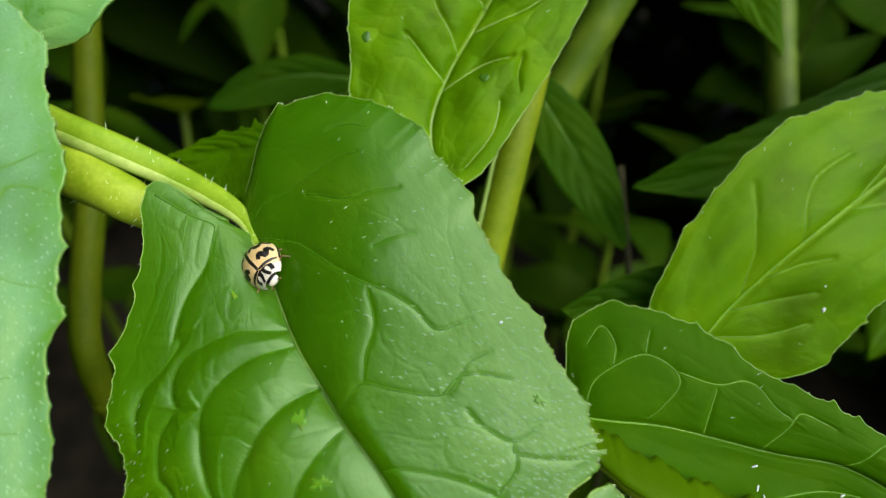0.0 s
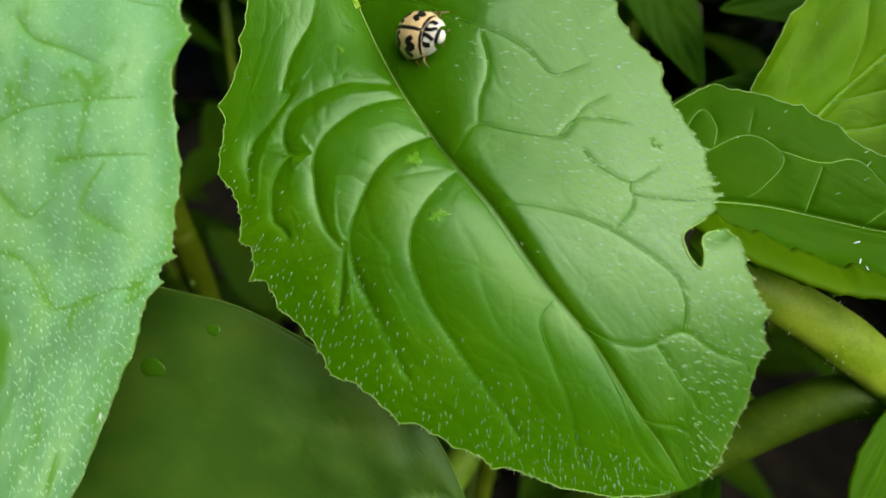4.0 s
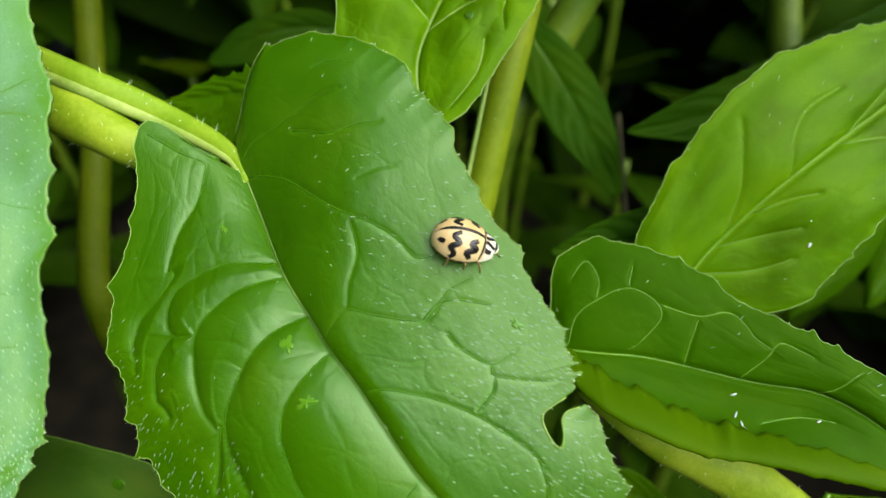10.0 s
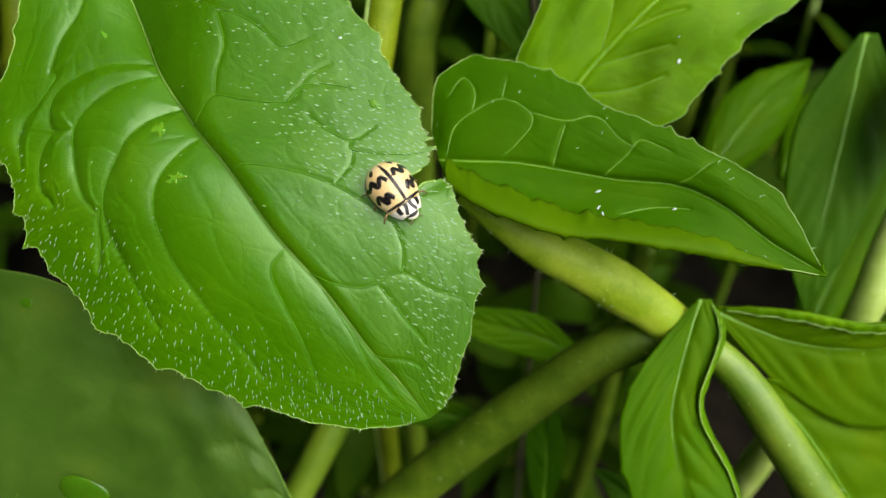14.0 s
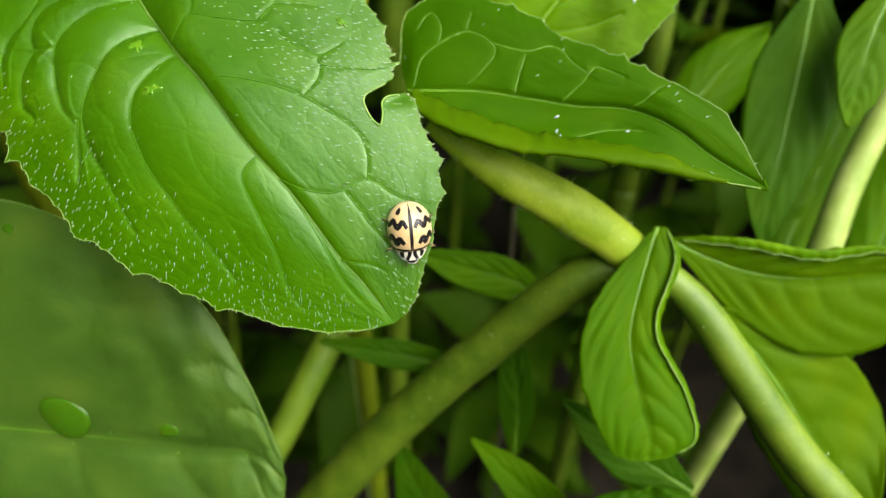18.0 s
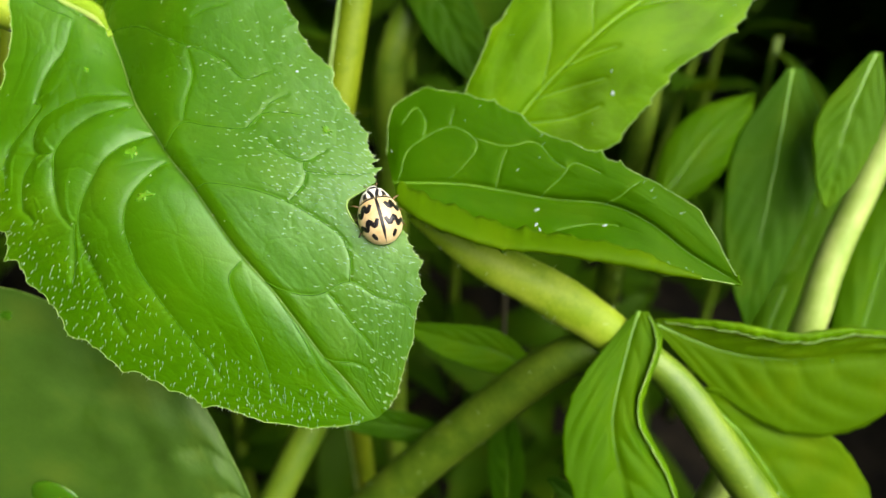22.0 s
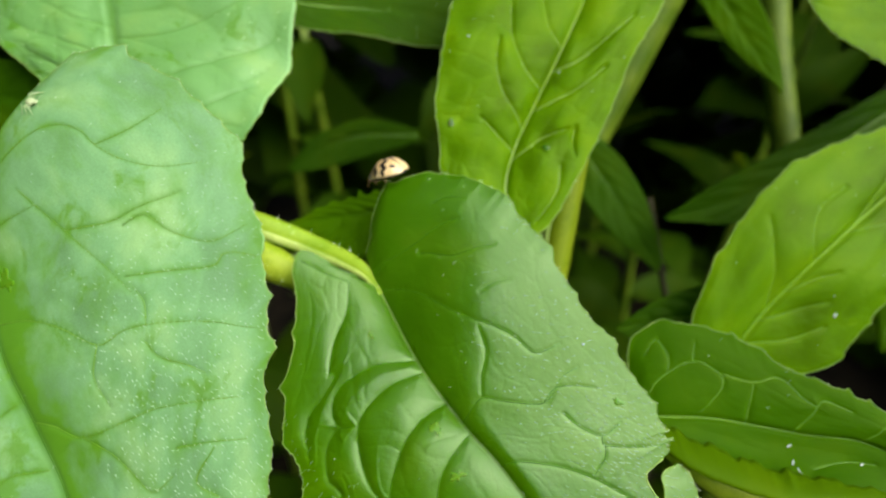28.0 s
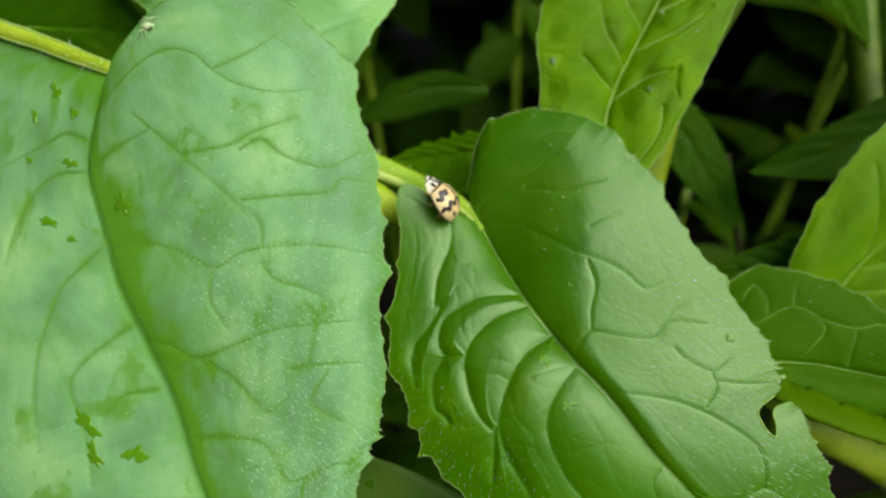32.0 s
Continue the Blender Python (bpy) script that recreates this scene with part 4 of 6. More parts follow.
PLAN["bl4"] = dict(
    spine=[(18.7, 4.0, 180.3), (14.3, 9.2, 188.1), (11.4, 13.0, 194.2), (9.4, 16.1, 199.4)],
    left=[(1.7, -0.1, 0.8), (4.6, -0.1, 1.0), (2.5, -0.1, 1.0), (0.7, 0.0, -0.2)],
    right=[(1.7, 0.1, -0.8), (4.1, 0.2, -1.9), (2.9, 0.2, -1.1), (0.7, 0.1, -0.7)])
PLAN["bg1"] = dict(
    spine=[(9.4, 90.0, 264.2), (17.4, 80.7, 256.2), (22.4, 73.1, 250.2), (26.9, 65.9, 243.1)],
    left=[(1.2, -0.1, 0.9), (4.4, -0.1, 0.6), (3.9, -0.1, 1.0), (1.1, 0.1, -0.6)],
    right=[(0.8, 0.1, -0.6), (4.5, 0.1, -0.6), (4.4, 0.0, -0.2), (0.6, 0.1, -0.9)])
PLAN["bg2"] = dict(
    spine=[(-14.1, 98.5, 254.0), (-25.4, 97.1, 255.5), (-34.2, 93.9, 254.7), (-39.8, 90.7, 252.5)],
    left=[(1.2, -0.0, 0.0), (4.5, -0.2, 0.8), (3.7, -0.2, 1.3), (1.1, 0.1, -0.5)],
    right=[(1.2, 0.0, -0.0), (3.2, 0.3, -1.7), (2.5, 0.2, -1.3), (0.5, 0.2, -1.1)])
PLAN["back"] = dict(
    spine=[(-90.8, 70.1, 280.9), (-80.6, 69.1, 281.2), (-71.4, 67.6, 281.0), (-64.7, 66.3, 281.0), (-59.4, 64.7, 280.6)],
    left=[(0.8, -0.0, 0.0), (5.6, -0.9, -0.9), (5.4, -0.9, -0.8), (4.3, -0.4, -1.0), (1.2, 0.2, -1.3)],
    right=[(0.8, 0.0, -0.0), (5.1, 0.9, 0.9), (4.7, 1.0, 0.4), (4.9, 0.5, 0.2), (2.0, 0.1, -0.8)])
LINE["petiole"] = [(-17.5, 41.7, 264.7), (-19.9, 45.0, 265.9), (-26.9, 48.6, 267.7), (-36.5, 50.3, 271.8), (-48.6, 55.5, 273.7)]
LINE["stalk"] = [(-25.4, 45.5, 262.5), (-29.2, 46.0, 265.3), (-33.0, 47.0, 267.3), (-38.9, 49.2, 269.2), (-49.2, 53.3, 271.7)]
LINE["eunder"] = [(15.5, 30.0, 247.9), (22.6, 27.7, 243.5), (30.0, 26.2, 239.4), (37.0, 24.4, 235.0), (42.7, 22.5, 230.3)]
LINE["diag"] = [(42.7, 22.9, 230.9), (34.4, 23.6, 228.5), (23.2, 21.9, 217.1), (9.5, 18.4, 202.2), (-5.2, 13.3, 183.6), (-20.8, 6.2, 162.7), (-31.1, 1.4, 81.3), (-34.5, -0.2, -4.0)]
LINE["jstem"] = [(42.8, 22.8, 231.5), (48.0, 18.7, 228.1), (52.8, 13.0, 222.9), (59.2, 6.3, 215.7), (67.1, -0.8, 207.2), (77.6, -10.2, 103.6), (81.1, -13.3, -4.0)]
LINE["cstem"] = [(35.3, 96.9, 291.0), (28.9, 93.6, 277.7), (24.0, 90.6, 268.0), (18.5, 87.1, 257.6), (9.9, 80.0, 242.9), (1.6, 73.1, 121.4), (-1.2, 70.7, -4.0)]
LINE["astem"] = [(12.2, 73.3, 278.4), (10.6, 67.3, 272.8), (7.8, 59.7, 262.2), (4.9, 52.1, 250.1), (2.0, 45.8, 237.9), (-1.8, 37.7, 118.9), (-3.0, 35.0, -4.0)]
LINE["bst"] = [(60.0, 117.8, 277.1), (58.4, 104.2, 263.9), (58.0, 90.8, 251.1), (57.5, 78.6, 238.1), (57.1, 66.3, 119.1), (56.9, 62.2, -4.0)]
LINE["pale"] = [(3.8, 41.6, 212.7), (-2.4, 32.9, 203.9), (-9.6, 23.6, 194.3), (-16.2, 15.2, 184.3), (-24.4, 4.9, 92.1), (-27.1, 1.4, -4.0)]
LINE["rstem"] = [(95.6, 65.1, 245.4), (88.8, 55.7, 235.8), (81.1, 45.2, 224.8), (76.1, 36.4, 215.8), (69.4, 24.7, 107.9), (67.2, 20.8, -4.0)]
LINE["ystem"] = [(-54.4, 95.1, 273.4), (-52.9, 81.9, 260.6), (-51.4, 69.5, 249.0), (-51.7, 59.7, 239.0), (-51.0, 53.4, 231.4), (-49.6, 41.9, 115.7), (-49.2, 38.0, -4.0)]
LINE["thin"] = [(28.5, 79.7, 248.8), (29.1, 69.5, 239.7), (30.4, 60.2, 228.6), (32.0, 48.6, 114.3), (32.5, 44.8, -4.0)]
LINE["bpet"] = [(-59.2, 51.4, 282.2), (-62.8, 52.9, 282.9), (-69.1, 55.8, 284.0), (-75.0, 58.4, 284.8), (-85.6, 63.0, 286.4)]


# the larger veins of some leaves: places along and across the blade, from the midrib outwards
MAIN_BASE = [
    [(0.04, -0.05), (0.18, -0.23), (0.25, -0.32), (0.295, -0.40), (0.33, -0.51), (0.355, -0.575), (0.385, -0.62), (0.39, -0.775)],
    [(0.312, -0.42), (0.345, -0.38), (0.37, -0.28), (0.40, -0.21)],
    [(0.025, -0.26), (0.115, -0.375), (0.155, -0.49), (0.18, -0.62), (0.205, -0.73)],
    [(0.17, -0.445), (0.22, -0.54), (0.25, -0.71), (0.26, -0.775)],
    [(0.163, -0.765), (0.175, -0.815), (0.20, -0.855)],
    [(0.283, -0.535), (0.29, -0.635), (0.30, -0.715)],
]
MAIN_BITTEN = [
    [(0.43, -0.01), (0.422, -0.065), (0.403, -0.195), (0.43, -0.31), (0.455, -0.485), (0.43, -0.65), (0.425, -0.775)],
    [(0.453, -0.49), (0.44, -0.585), (0.445, -0.685), (0.46, -0.79)],
    [(0.55, 0.0), (0.547, -0.105), (0.56, -0.22), (0.58, -0.335), (0.613, -0.445), (0.647, -0.52), (0.682, -0.59), (0.708, -0.61)],
    [(0.482, -0.54), (0.508, -0.555), (0.54, -0.645), (0.525, -0.785)],
    [(0.54, -0.645), (0.56, -0.63), (0.588, -0.78), (0.62, -0.94)],
    [(0.56, -0.63), (0.59, -0.575), (0.613, -0.455)],
    [(0.705, 0.0), (0.73, -0.085), (0.75, -0.25), (0.753, -0.49), (0.797, -0.64), (0.848, -0.95)],
    [(0.753, -0.49), (0.725, -0.57), (0.695, -0.605)],
    [(0.755, -0.315), (0.815, -0.365), (0.865, -0.49)],
    [(0.83, 0.0), (0.855, -0.10), (0.90, -0.41)],
]
MAIN_WHOLE = [
    [(0.107, 0.93), (0.105, 0.63), (0.095, 0.435), (0.152, 0.475), (0.203, 0.615), (0.238, 0.64)],
    [(0.258, 0.02), (0.247, 0.255), (0.253, 0.46), (0.265, 0.585), (0.295, 0.64), (0.323, 0.625), (0.335, 0.54)],
    [(0.288, 0.01), (0.29, 0.23), (0.312, 0.415), (0.345, 0.54), (0.395, 0.605), (0.445, 0.63), (0.48, 0.625)],
    [(0.37, 0.0), (0.378, 0.155), (0.405, 0.31), (0.445, 0.46), (0.48, 0.575), (0.53, 0.665), (0.60, 0.735), (0.64, 0.80)],
    [(0.48, 0.60), (0.508, 0.69), (0.542, 0.825)],
    [(0.46, 0.01), (0.482, 0.165), (0.505, 0.295), (0.537, 0.405), (0.588, 0.48), (0.638, 0.515), (0.705, 0.62), (0.753, 0.72)],
]
MAIN_RIM = [
    [(0.323, 0.625), (0.328, 0.685), (0.357, 0.795), (0.395, 0.835), (0.432, 0.805)],
    [(0.238, 0.64), (0.245, 0.60), (0.263, 0.685), (0.28, 0.805), (0.307, 0.855), (0.35, 0.91)],
    [(0.66, 0.02), (0.67, 0.14), (0.715, 0.25), (0.777, 0.39), (0.863, 0.685)],
    [(0.73, 0.01), (0.79, 0.04), (0.85, 0.12), (0.932, 0.23)],
]
NEAR_BASE = [
    [(0.125, -0.025), (0.16, -0.315), (0.185, -0.515), (0.208, -0.615), (0.233, -0.66), (0.253, -0.655), (0.28, -0.685), (0.31, -0.765), (0.333, -0.875)],
    [(0.253, -0.655), (0.263, -0.765), (0.268, -0.895)],
    [(0.22, -0.335), (0.278, -0.38), (0.328, -0.425), (0.425, -0.55)],
    [(0.203, -0.01), (0.225, -0.18), (0.25, -0.36)],
    [(0.295, -0.395), (0.325, -0.54), (0.333, -0.645), (0.348, -0.78)],
    [(0.325, -0.015), (0.36, -0.145), (0.405, -0.26), (0.453, -0.37), (0.455, -0.475), (0.463, -0.565), (0.485, -0.725), (0.505, -0.84), (0.527, -0.955)],
    [(0.453, -0.37), (0.487, -0.32), (0.53, -0.35)],
    [(0.34, -0.575), (0.345, -0.65), (0.378, -0.71), (0.405, -0.785), (0.42, -0.855), (0.422, -0.96)],
]
NEAR_TIP = [
    [(0.40, -0.54), (0.422, -0.68), (0.443, -0.825), (0.438, -0.875), (0.458, -0.98)],
    [(0.463, -0.565), (0.438, -0.575), (0.413, -0.55)],
    [(0.48, -0.55), (0.505, -0.59), (0.53, -0.695), (0.55, -0.765)],
    [(0.495, 0.0), (0.517, -0.09), (0.55, -0.19), (0.557, -0.415), (0.56, -0.535), (0.575, -0.72), (0.593, -0.915)],
    [(0.55, -0.19), (0.59, -0.305), (0.63, -0.395), (0.652, -0.46), (0.642, -0.575)],
    [(0.615, -0.605), (0.623, -0.75), (0.635, -0.915)],
    [(0.63, -0.775), (0.657, -0.675), (0.682, -0.775), (0.69, -0.815)],
    [(0.655, 0.0), (0.667, -0.22), (0.693, -0.42), (0.76, -0.50), (0.768, -0.645), (0.77, -0.80), (0.80, -0.97)],
]
NEAR_FAR = [
    [(0.205, 0.01), (0.223, 0.175), (0.26, 0.31), (0.307, 0.395), (0.357, 0.42)],
    [(0.163, 0.0), (0.165, 0.155), (0.20, 0.31), (0.235, 0.48)],
    [(0.31, 0.005), (0.35, 0.10), (0.393, 0.205), (0.44, 0.285), (0.487, 0.365), (0.537, 0.425), (0.59, 0.465)],
    [(0.463, 0.015), (0.478, 0.095), (0.50, 0.21), (0.525, 0.285), (0.568, 0.295), (0.613, 0.305), (0.655, 0.335)],
    [(0.57, 0.015), (0.56, 0.135), (0.578, 0.225)],
]
UPPER_VEINS = [
    [(0.268, 0.005), (0.312, -0.24), (0.378, -0.525)],
    [(0.343, 0.02), (0.408, -0.19), (0.465, -0.375), (0.537, -0.51), (0.608, -0.55)],
    [(0.48, 0.01), (0.537, -0.245), (0.605, -0.43), (0.665, -0.51), (0.74, -0.6)],
    [(0.61, 0.01), (0.652, -0.18), (0.703, -0.295), (0.80, -0.5)],
    [(0.247, 0.02), (0.292, 0.17), (0.338, 0.325), (0.37, 0.56)],
    [(0.38, 0.655), (0.333, 0.715), (0.297, 0.83)],
    [(0.265, 0.685), (0.215, 0.805), (0.18, 0.815), (0.103, 0.745)],
    [(0.417, 0.02), (0.465, 0.295), (0.497, 0.49), (0.55, 0.7)],
    [(0.545, 0.01), (0.57, 0.285), (0.613, 0.47), (0.68, 0.7)],
]
FOLDED_VEINS = [
    [(0.03, -0.05), (0.105, -0.36), (0.195, -0.5), (0.273, -0.595), (0.318, -0.51), (0.312, -0.36), (0.258, -0.15), (0.212, -0.04)],
    [(0.318, -0.51), (0.398, -0.54), (0.48, -0.795), (0.517, -0.615), (0.545, -0.53)],
    [(0.345, -0.005), (0.365, -0.205), (0.395, -0.5)],
    [(0.188, -0.505), (0.208, -0.67), (0.193, -0.835), (0.14, -0.735)],
    [(0.465, 0.0), (0.525, -0.355), (0.562, -0.66), (0.6, -0.64), (0.625, -0.605)],
    [(0.268, -0.61), (0.292, -0.825)],
    [(0.62, 0.0), (0.672, -0.275), (0.743, -0.825)],
    [(0.52, 0.615), (0.59, 0.44), (0.675, 0.325)],
]
RIGHT_VEINS = [
    [(0.27, -0.01), (0.338, -0.26), (0.37, -0.49), (0.405, -0.78)],
    [(0.333, 0.02), (0.378, 0.15), (0.41, 0.3)],
    [(0.24, 0.01), (0.3, 0.25), (0.343, 0.45)],
    [(0.408, -0.02), (0.44, -0.28), (0.487, -0.45), (0.552, -0.46)],
    [(0.152, 0.02), (0.21, 0.40), (0.278, 0.62)],
    [(0.52, -0.02), (0.638, -0.22), (0.713, -0.38)],
    [(0.50, 0.02), (0.56, 0.3), (0.60, 0.55)],
]


# ---- ground ----
def ground():
    rng = np.random.default_rng(4)
    rings = np.concatenate([np.linspace(0, 700, 60), 700 * 1.35 ** np.arange(1, 16)])
    turn = np.linspace(0, 2 * np.pi, 72, endpoint=False)
    x, y = rings[:, None] * np.cos(turn), rings[:, None] * np.sin(turn) + 120
    z = np.array([[6 * noise.noise((a / 40, b / 40, 0)) + 3 * noise.noise((a / 11, b / 11, 3)) for a, b in zip(p, q)] for p, q in zip(x, y)])
    verts = np.stack([x, y, z], -1).reshape(-1, 3)
    n = len(turn)
    faces = [[i * n + k, (i + 1) * n + k, (i + 1) * n + (k + 1) % n, i * n + (k + 1) % n] for i in range(len(rings) - 1) for k in range(n)]
    tagged(part("ground", (verts, faces), SOIL, None), "dark bare soil under the plants", "ground", kind="structure")


ground()

# ---- the leaves in front ----
main, MAIN = leaf("leaf", "main", "bright green hairy leaf with a chewed notch in its margin", FRESH, RIB_PALE, rib_size=0.13, veins_in=VEIN, rows=520, across=230, hairs=2600, rim=True,
                  strokes=MAIN_BASE + MAIN_BITTEN + MAIN_WHOLE + MAIN_RIM, pillow=(0.32, 1.1), ridge_line=[(0, 0.7), (0.2, 0.72), (0.25, 0.62), (0.29, 0.46), (0.33, 0.33), (0.375, 0.21), (0.42, 0.15), (0.5, 0.12), (0.66, 0.10), (1, 0.12)],
                  peaks=(0.45, 0.33), ridge=1.9, lumps=0.05, net=(0.015, 0.07, 0.03), cell=3.2, crease=0.045, bulge_left=(0.4, 1.1, 1.6, 1.65, 1.2, 0.9, 0.8, 0.5, 0.3, 0.1, 0), bulge_right=(0, 0.7, 1.6, 1.8, 0.9, 0.2, 0), quilt=((0.2, 0.2, 0.08, 0.08, 0.09, 0.1), (0.4, 0.68, 0.72, 0.36, 0.2, 0.1)), tooth=1.1, pitch=3.6, groove=0.07, seed=3,
                  bite=[(0.640, -1.1), (0.647, -0.93), (0.650, -0.79), (0.655, -0.755), (0.663, -0.736), (0.682, -0.723), (0.694, -0.748), (0.682, -0.799), (0.669, -0.836), (0.664, -0.887), (0.667, -0.962), (0.668, -1.1)], hair_zone=(0.22, 0.5))
near, NEAR = leaf("leaf", "near", "large pale green leaf with a scalloped toothed margin", PALE, VEIN, rows=520, across=260, hairs=4600, hair_zone=(0.30, 0.45), rim=True, lumps=0.09, net=0.05, cell=3.6, crease=0.05, veins_in=RIB, strokes=NEAR_BASE + NEAR_TIP + NEAR_FAR, pillow=(0.7, 0.9),
                  bulge_left=(0.5, 2.0, 2.0, 1.2, 0.8, 0), bulge_right=(0, 0.5, 1.5, 1.5, 1, 0), quilt=(0.09, 0.19), tooth=1.5, pitch=5.5, groove=0.13, wave=0.5, seed=5, rib_size=0.12)
upper, UPPER = leaf("leaf", "upper", "upright light green leaf with a narrow base", LIME, RIB_PALE, strokes=UPPER_VEINS, pillow=(1.0, 0.8), lumps=0.24, net=0.10, cell=3.4, rows=320, across=110, hairs=120, rim=0.055, rib_size=0.16, bulge_left=(0, 0.8, 1.0, 1, 0), bulge_right=(0, 0.6, 0.6, 0.5, 0), quilt=0.55, tooth=0.25, seed=7)
right, RIGHT = leaf("leaf", "right", "broad yellow-green young leaf with a rounded tip", LIME, RIB, strokes=RIGHT_VEINS, pillow=(1.0, 1.0), lumps=0.2, net=0.05, cell=3.6, rows=256, across=90, hairs=120, rim=0.05, rib_size=0.15, bulge_left=(0, 0.6, 0.8, 0.5, 0), bulge_right=(0, 0.4, 0.5, 0.3, 0), quilt=0.3, tooth=0.6, seed=8)
folded, FOLDED = leaf("leaf", "folded", "green leaf folded along its midrib like a trough", FOLD, RIB, rib_size=0.15, strokes=FOLDED_VEINS, pillow=(0.7, 0.7), lumps=0.09, net=0.04, cell=3.4, rows=288, across=102, hairs=150, rim=0.055, bulge_left=(0, 0.5, 0.6, 0.4, 0), bulge_right=(-0.3, -1.2, -1.6, -1.2, -0.5, 0), quilt=0.2, crease=0.05, tooth=0.75, pitch=3.2, seed=9)
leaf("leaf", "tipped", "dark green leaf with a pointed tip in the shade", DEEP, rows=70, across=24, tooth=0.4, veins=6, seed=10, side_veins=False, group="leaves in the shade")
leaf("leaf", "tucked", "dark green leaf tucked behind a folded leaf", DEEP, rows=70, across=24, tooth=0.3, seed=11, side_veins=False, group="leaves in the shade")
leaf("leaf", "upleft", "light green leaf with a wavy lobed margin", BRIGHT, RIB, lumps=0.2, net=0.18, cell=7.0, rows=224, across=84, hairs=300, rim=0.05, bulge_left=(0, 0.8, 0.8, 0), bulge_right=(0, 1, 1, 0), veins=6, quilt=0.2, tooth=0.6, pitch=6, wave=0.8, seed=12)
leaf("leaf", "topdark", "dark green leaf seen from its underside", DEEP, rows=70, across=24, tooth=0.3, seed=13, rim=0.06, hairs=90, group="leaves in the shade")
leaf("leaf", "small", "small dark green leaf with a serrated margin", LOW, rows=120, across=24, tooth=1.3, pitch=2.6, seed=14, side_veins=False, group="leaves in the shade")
rounded, ROUND = leaf("leaf", "round", "broad rounded olive green leaf wet with dew", OLIVE, lumps=0.2, net=0.05, cell=9.0, rows=140, across=60, rim=True, bulge_left=(0, 1, 1.5, 1, 0), bulge_right=(0, 1, 1, 0.5, 0), veins=6, quilt=0.7, tooth=0.0, seed=15)
leaf("leaf", "low", "green leaf with a serrated margin low on the plant", FRESH, rows=90, across=26, tooth=0.5, seed=16, rim=True)
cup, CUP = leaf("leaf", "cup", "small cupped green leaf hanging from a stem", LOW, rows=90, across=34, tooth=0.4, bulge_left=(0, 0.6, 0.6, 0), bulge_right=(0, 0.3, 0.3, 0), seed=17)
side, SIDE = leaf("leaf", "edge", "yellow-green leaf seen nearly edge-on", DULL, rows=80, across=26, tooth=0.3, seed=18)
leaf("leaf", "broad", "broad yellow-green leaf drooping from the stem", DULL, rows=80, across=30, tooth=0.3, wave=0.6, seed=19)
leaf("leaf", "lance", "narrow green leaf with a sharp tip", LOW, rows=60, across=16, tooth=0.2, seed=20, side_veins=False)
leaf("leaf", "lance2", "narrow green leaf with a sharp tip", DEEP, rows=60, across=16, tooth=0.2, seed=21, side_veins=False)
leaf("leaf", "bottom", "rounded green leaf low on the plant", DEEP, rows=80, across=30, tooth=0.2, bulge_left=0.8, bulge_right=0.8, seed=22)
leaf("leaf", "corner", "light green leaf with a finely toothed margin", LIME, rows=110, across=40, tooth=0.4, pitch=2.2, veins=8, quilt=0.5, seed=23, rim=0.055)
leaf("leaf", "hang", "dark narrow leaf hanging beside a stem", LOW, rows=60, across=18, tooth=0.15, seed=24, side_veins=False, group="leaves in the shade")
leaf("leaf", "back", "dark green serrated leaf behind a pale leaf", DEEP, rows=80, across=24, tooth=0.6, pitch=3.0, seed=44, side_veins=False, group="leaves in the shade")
# DEEP and LOW carry the thicket's shade in their colour
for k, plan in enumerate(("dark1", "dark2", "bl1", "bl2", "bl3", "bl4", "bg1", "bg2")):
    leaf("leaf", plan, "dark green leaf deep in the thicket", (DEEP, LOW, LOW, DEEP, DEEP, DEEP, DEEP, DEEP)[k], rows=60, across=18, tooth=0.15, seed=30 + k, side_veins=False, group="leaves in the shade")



def curled_margin(top, blade, sign, widths, material, label):
    """One margin of a leaf rolls up and over, and shows its underside."""
    s, turn = np.meshgrid(np.linspace(0.03, 0.93, 120), np.linspace(0, 1, 12), indexing="ij")
    edge = spline(blade.right if sign > 0 else blade.left, s) + 0.25 * (blade.at(s, sign + 0 * s) - spline(blade.right if sign > 0 else blade.left, s))
    inner = unit(blade.at(s, 0.9 * sign + 0 * s, False) - blade.at(s, sign + 0 * s, False))
    n = unit(spline(blade.up, s))
    wide = np.interp(s, np.linspace(0.03, 0.93, len(widths)), widths) * (1 + 0.09 * np.sin(s * 60) + 0.06 * np.sin(s * 147))
    bend = np.minimum(turn / 0.4, 1) * np.pi
    r = np.minimum(0.55, wide * 0.35)
    along = np.where(turn < 0.4, -r * np.sin(bend) * 0.6, (turn - 0.4) / 0.6 * wide)
    high = np.where(turn < 0.4, r * (1 - np.cos(bend)), 2 * r + 0.25 * np.sin((turn - 0.4) / 0.6 * np.pi) * wide * 0.5)
    verts = (edge + inner * along[..., None] + n * high[..., None]).reshape(-1, 3)
    ob = part("curled_margin", (verts, grid_faces(120, 12)), material, top, label)
    uv = ob.data.uv_layers.new(name="cm")
    flat = np.stack([s.ravel() * 4, turn.ravel() * 0.4], 1).astype(np.float32)
    index = np.empty(len(ob.data.loops), int)
    ob.data.loops.foreach_get("vertex_index", index)
    uv.data.foreach_set("uv", flat[index].ravel())
    thick = ob.modifiers.new("thickness", "SOLIDIFY")
    thick.thickness = 0.0002
    part("leaf_margin", tube(verts.reshape(120, 12, 3)[:, -1], 0.07, 5), RIM, top, "bright wavy leaf margin")


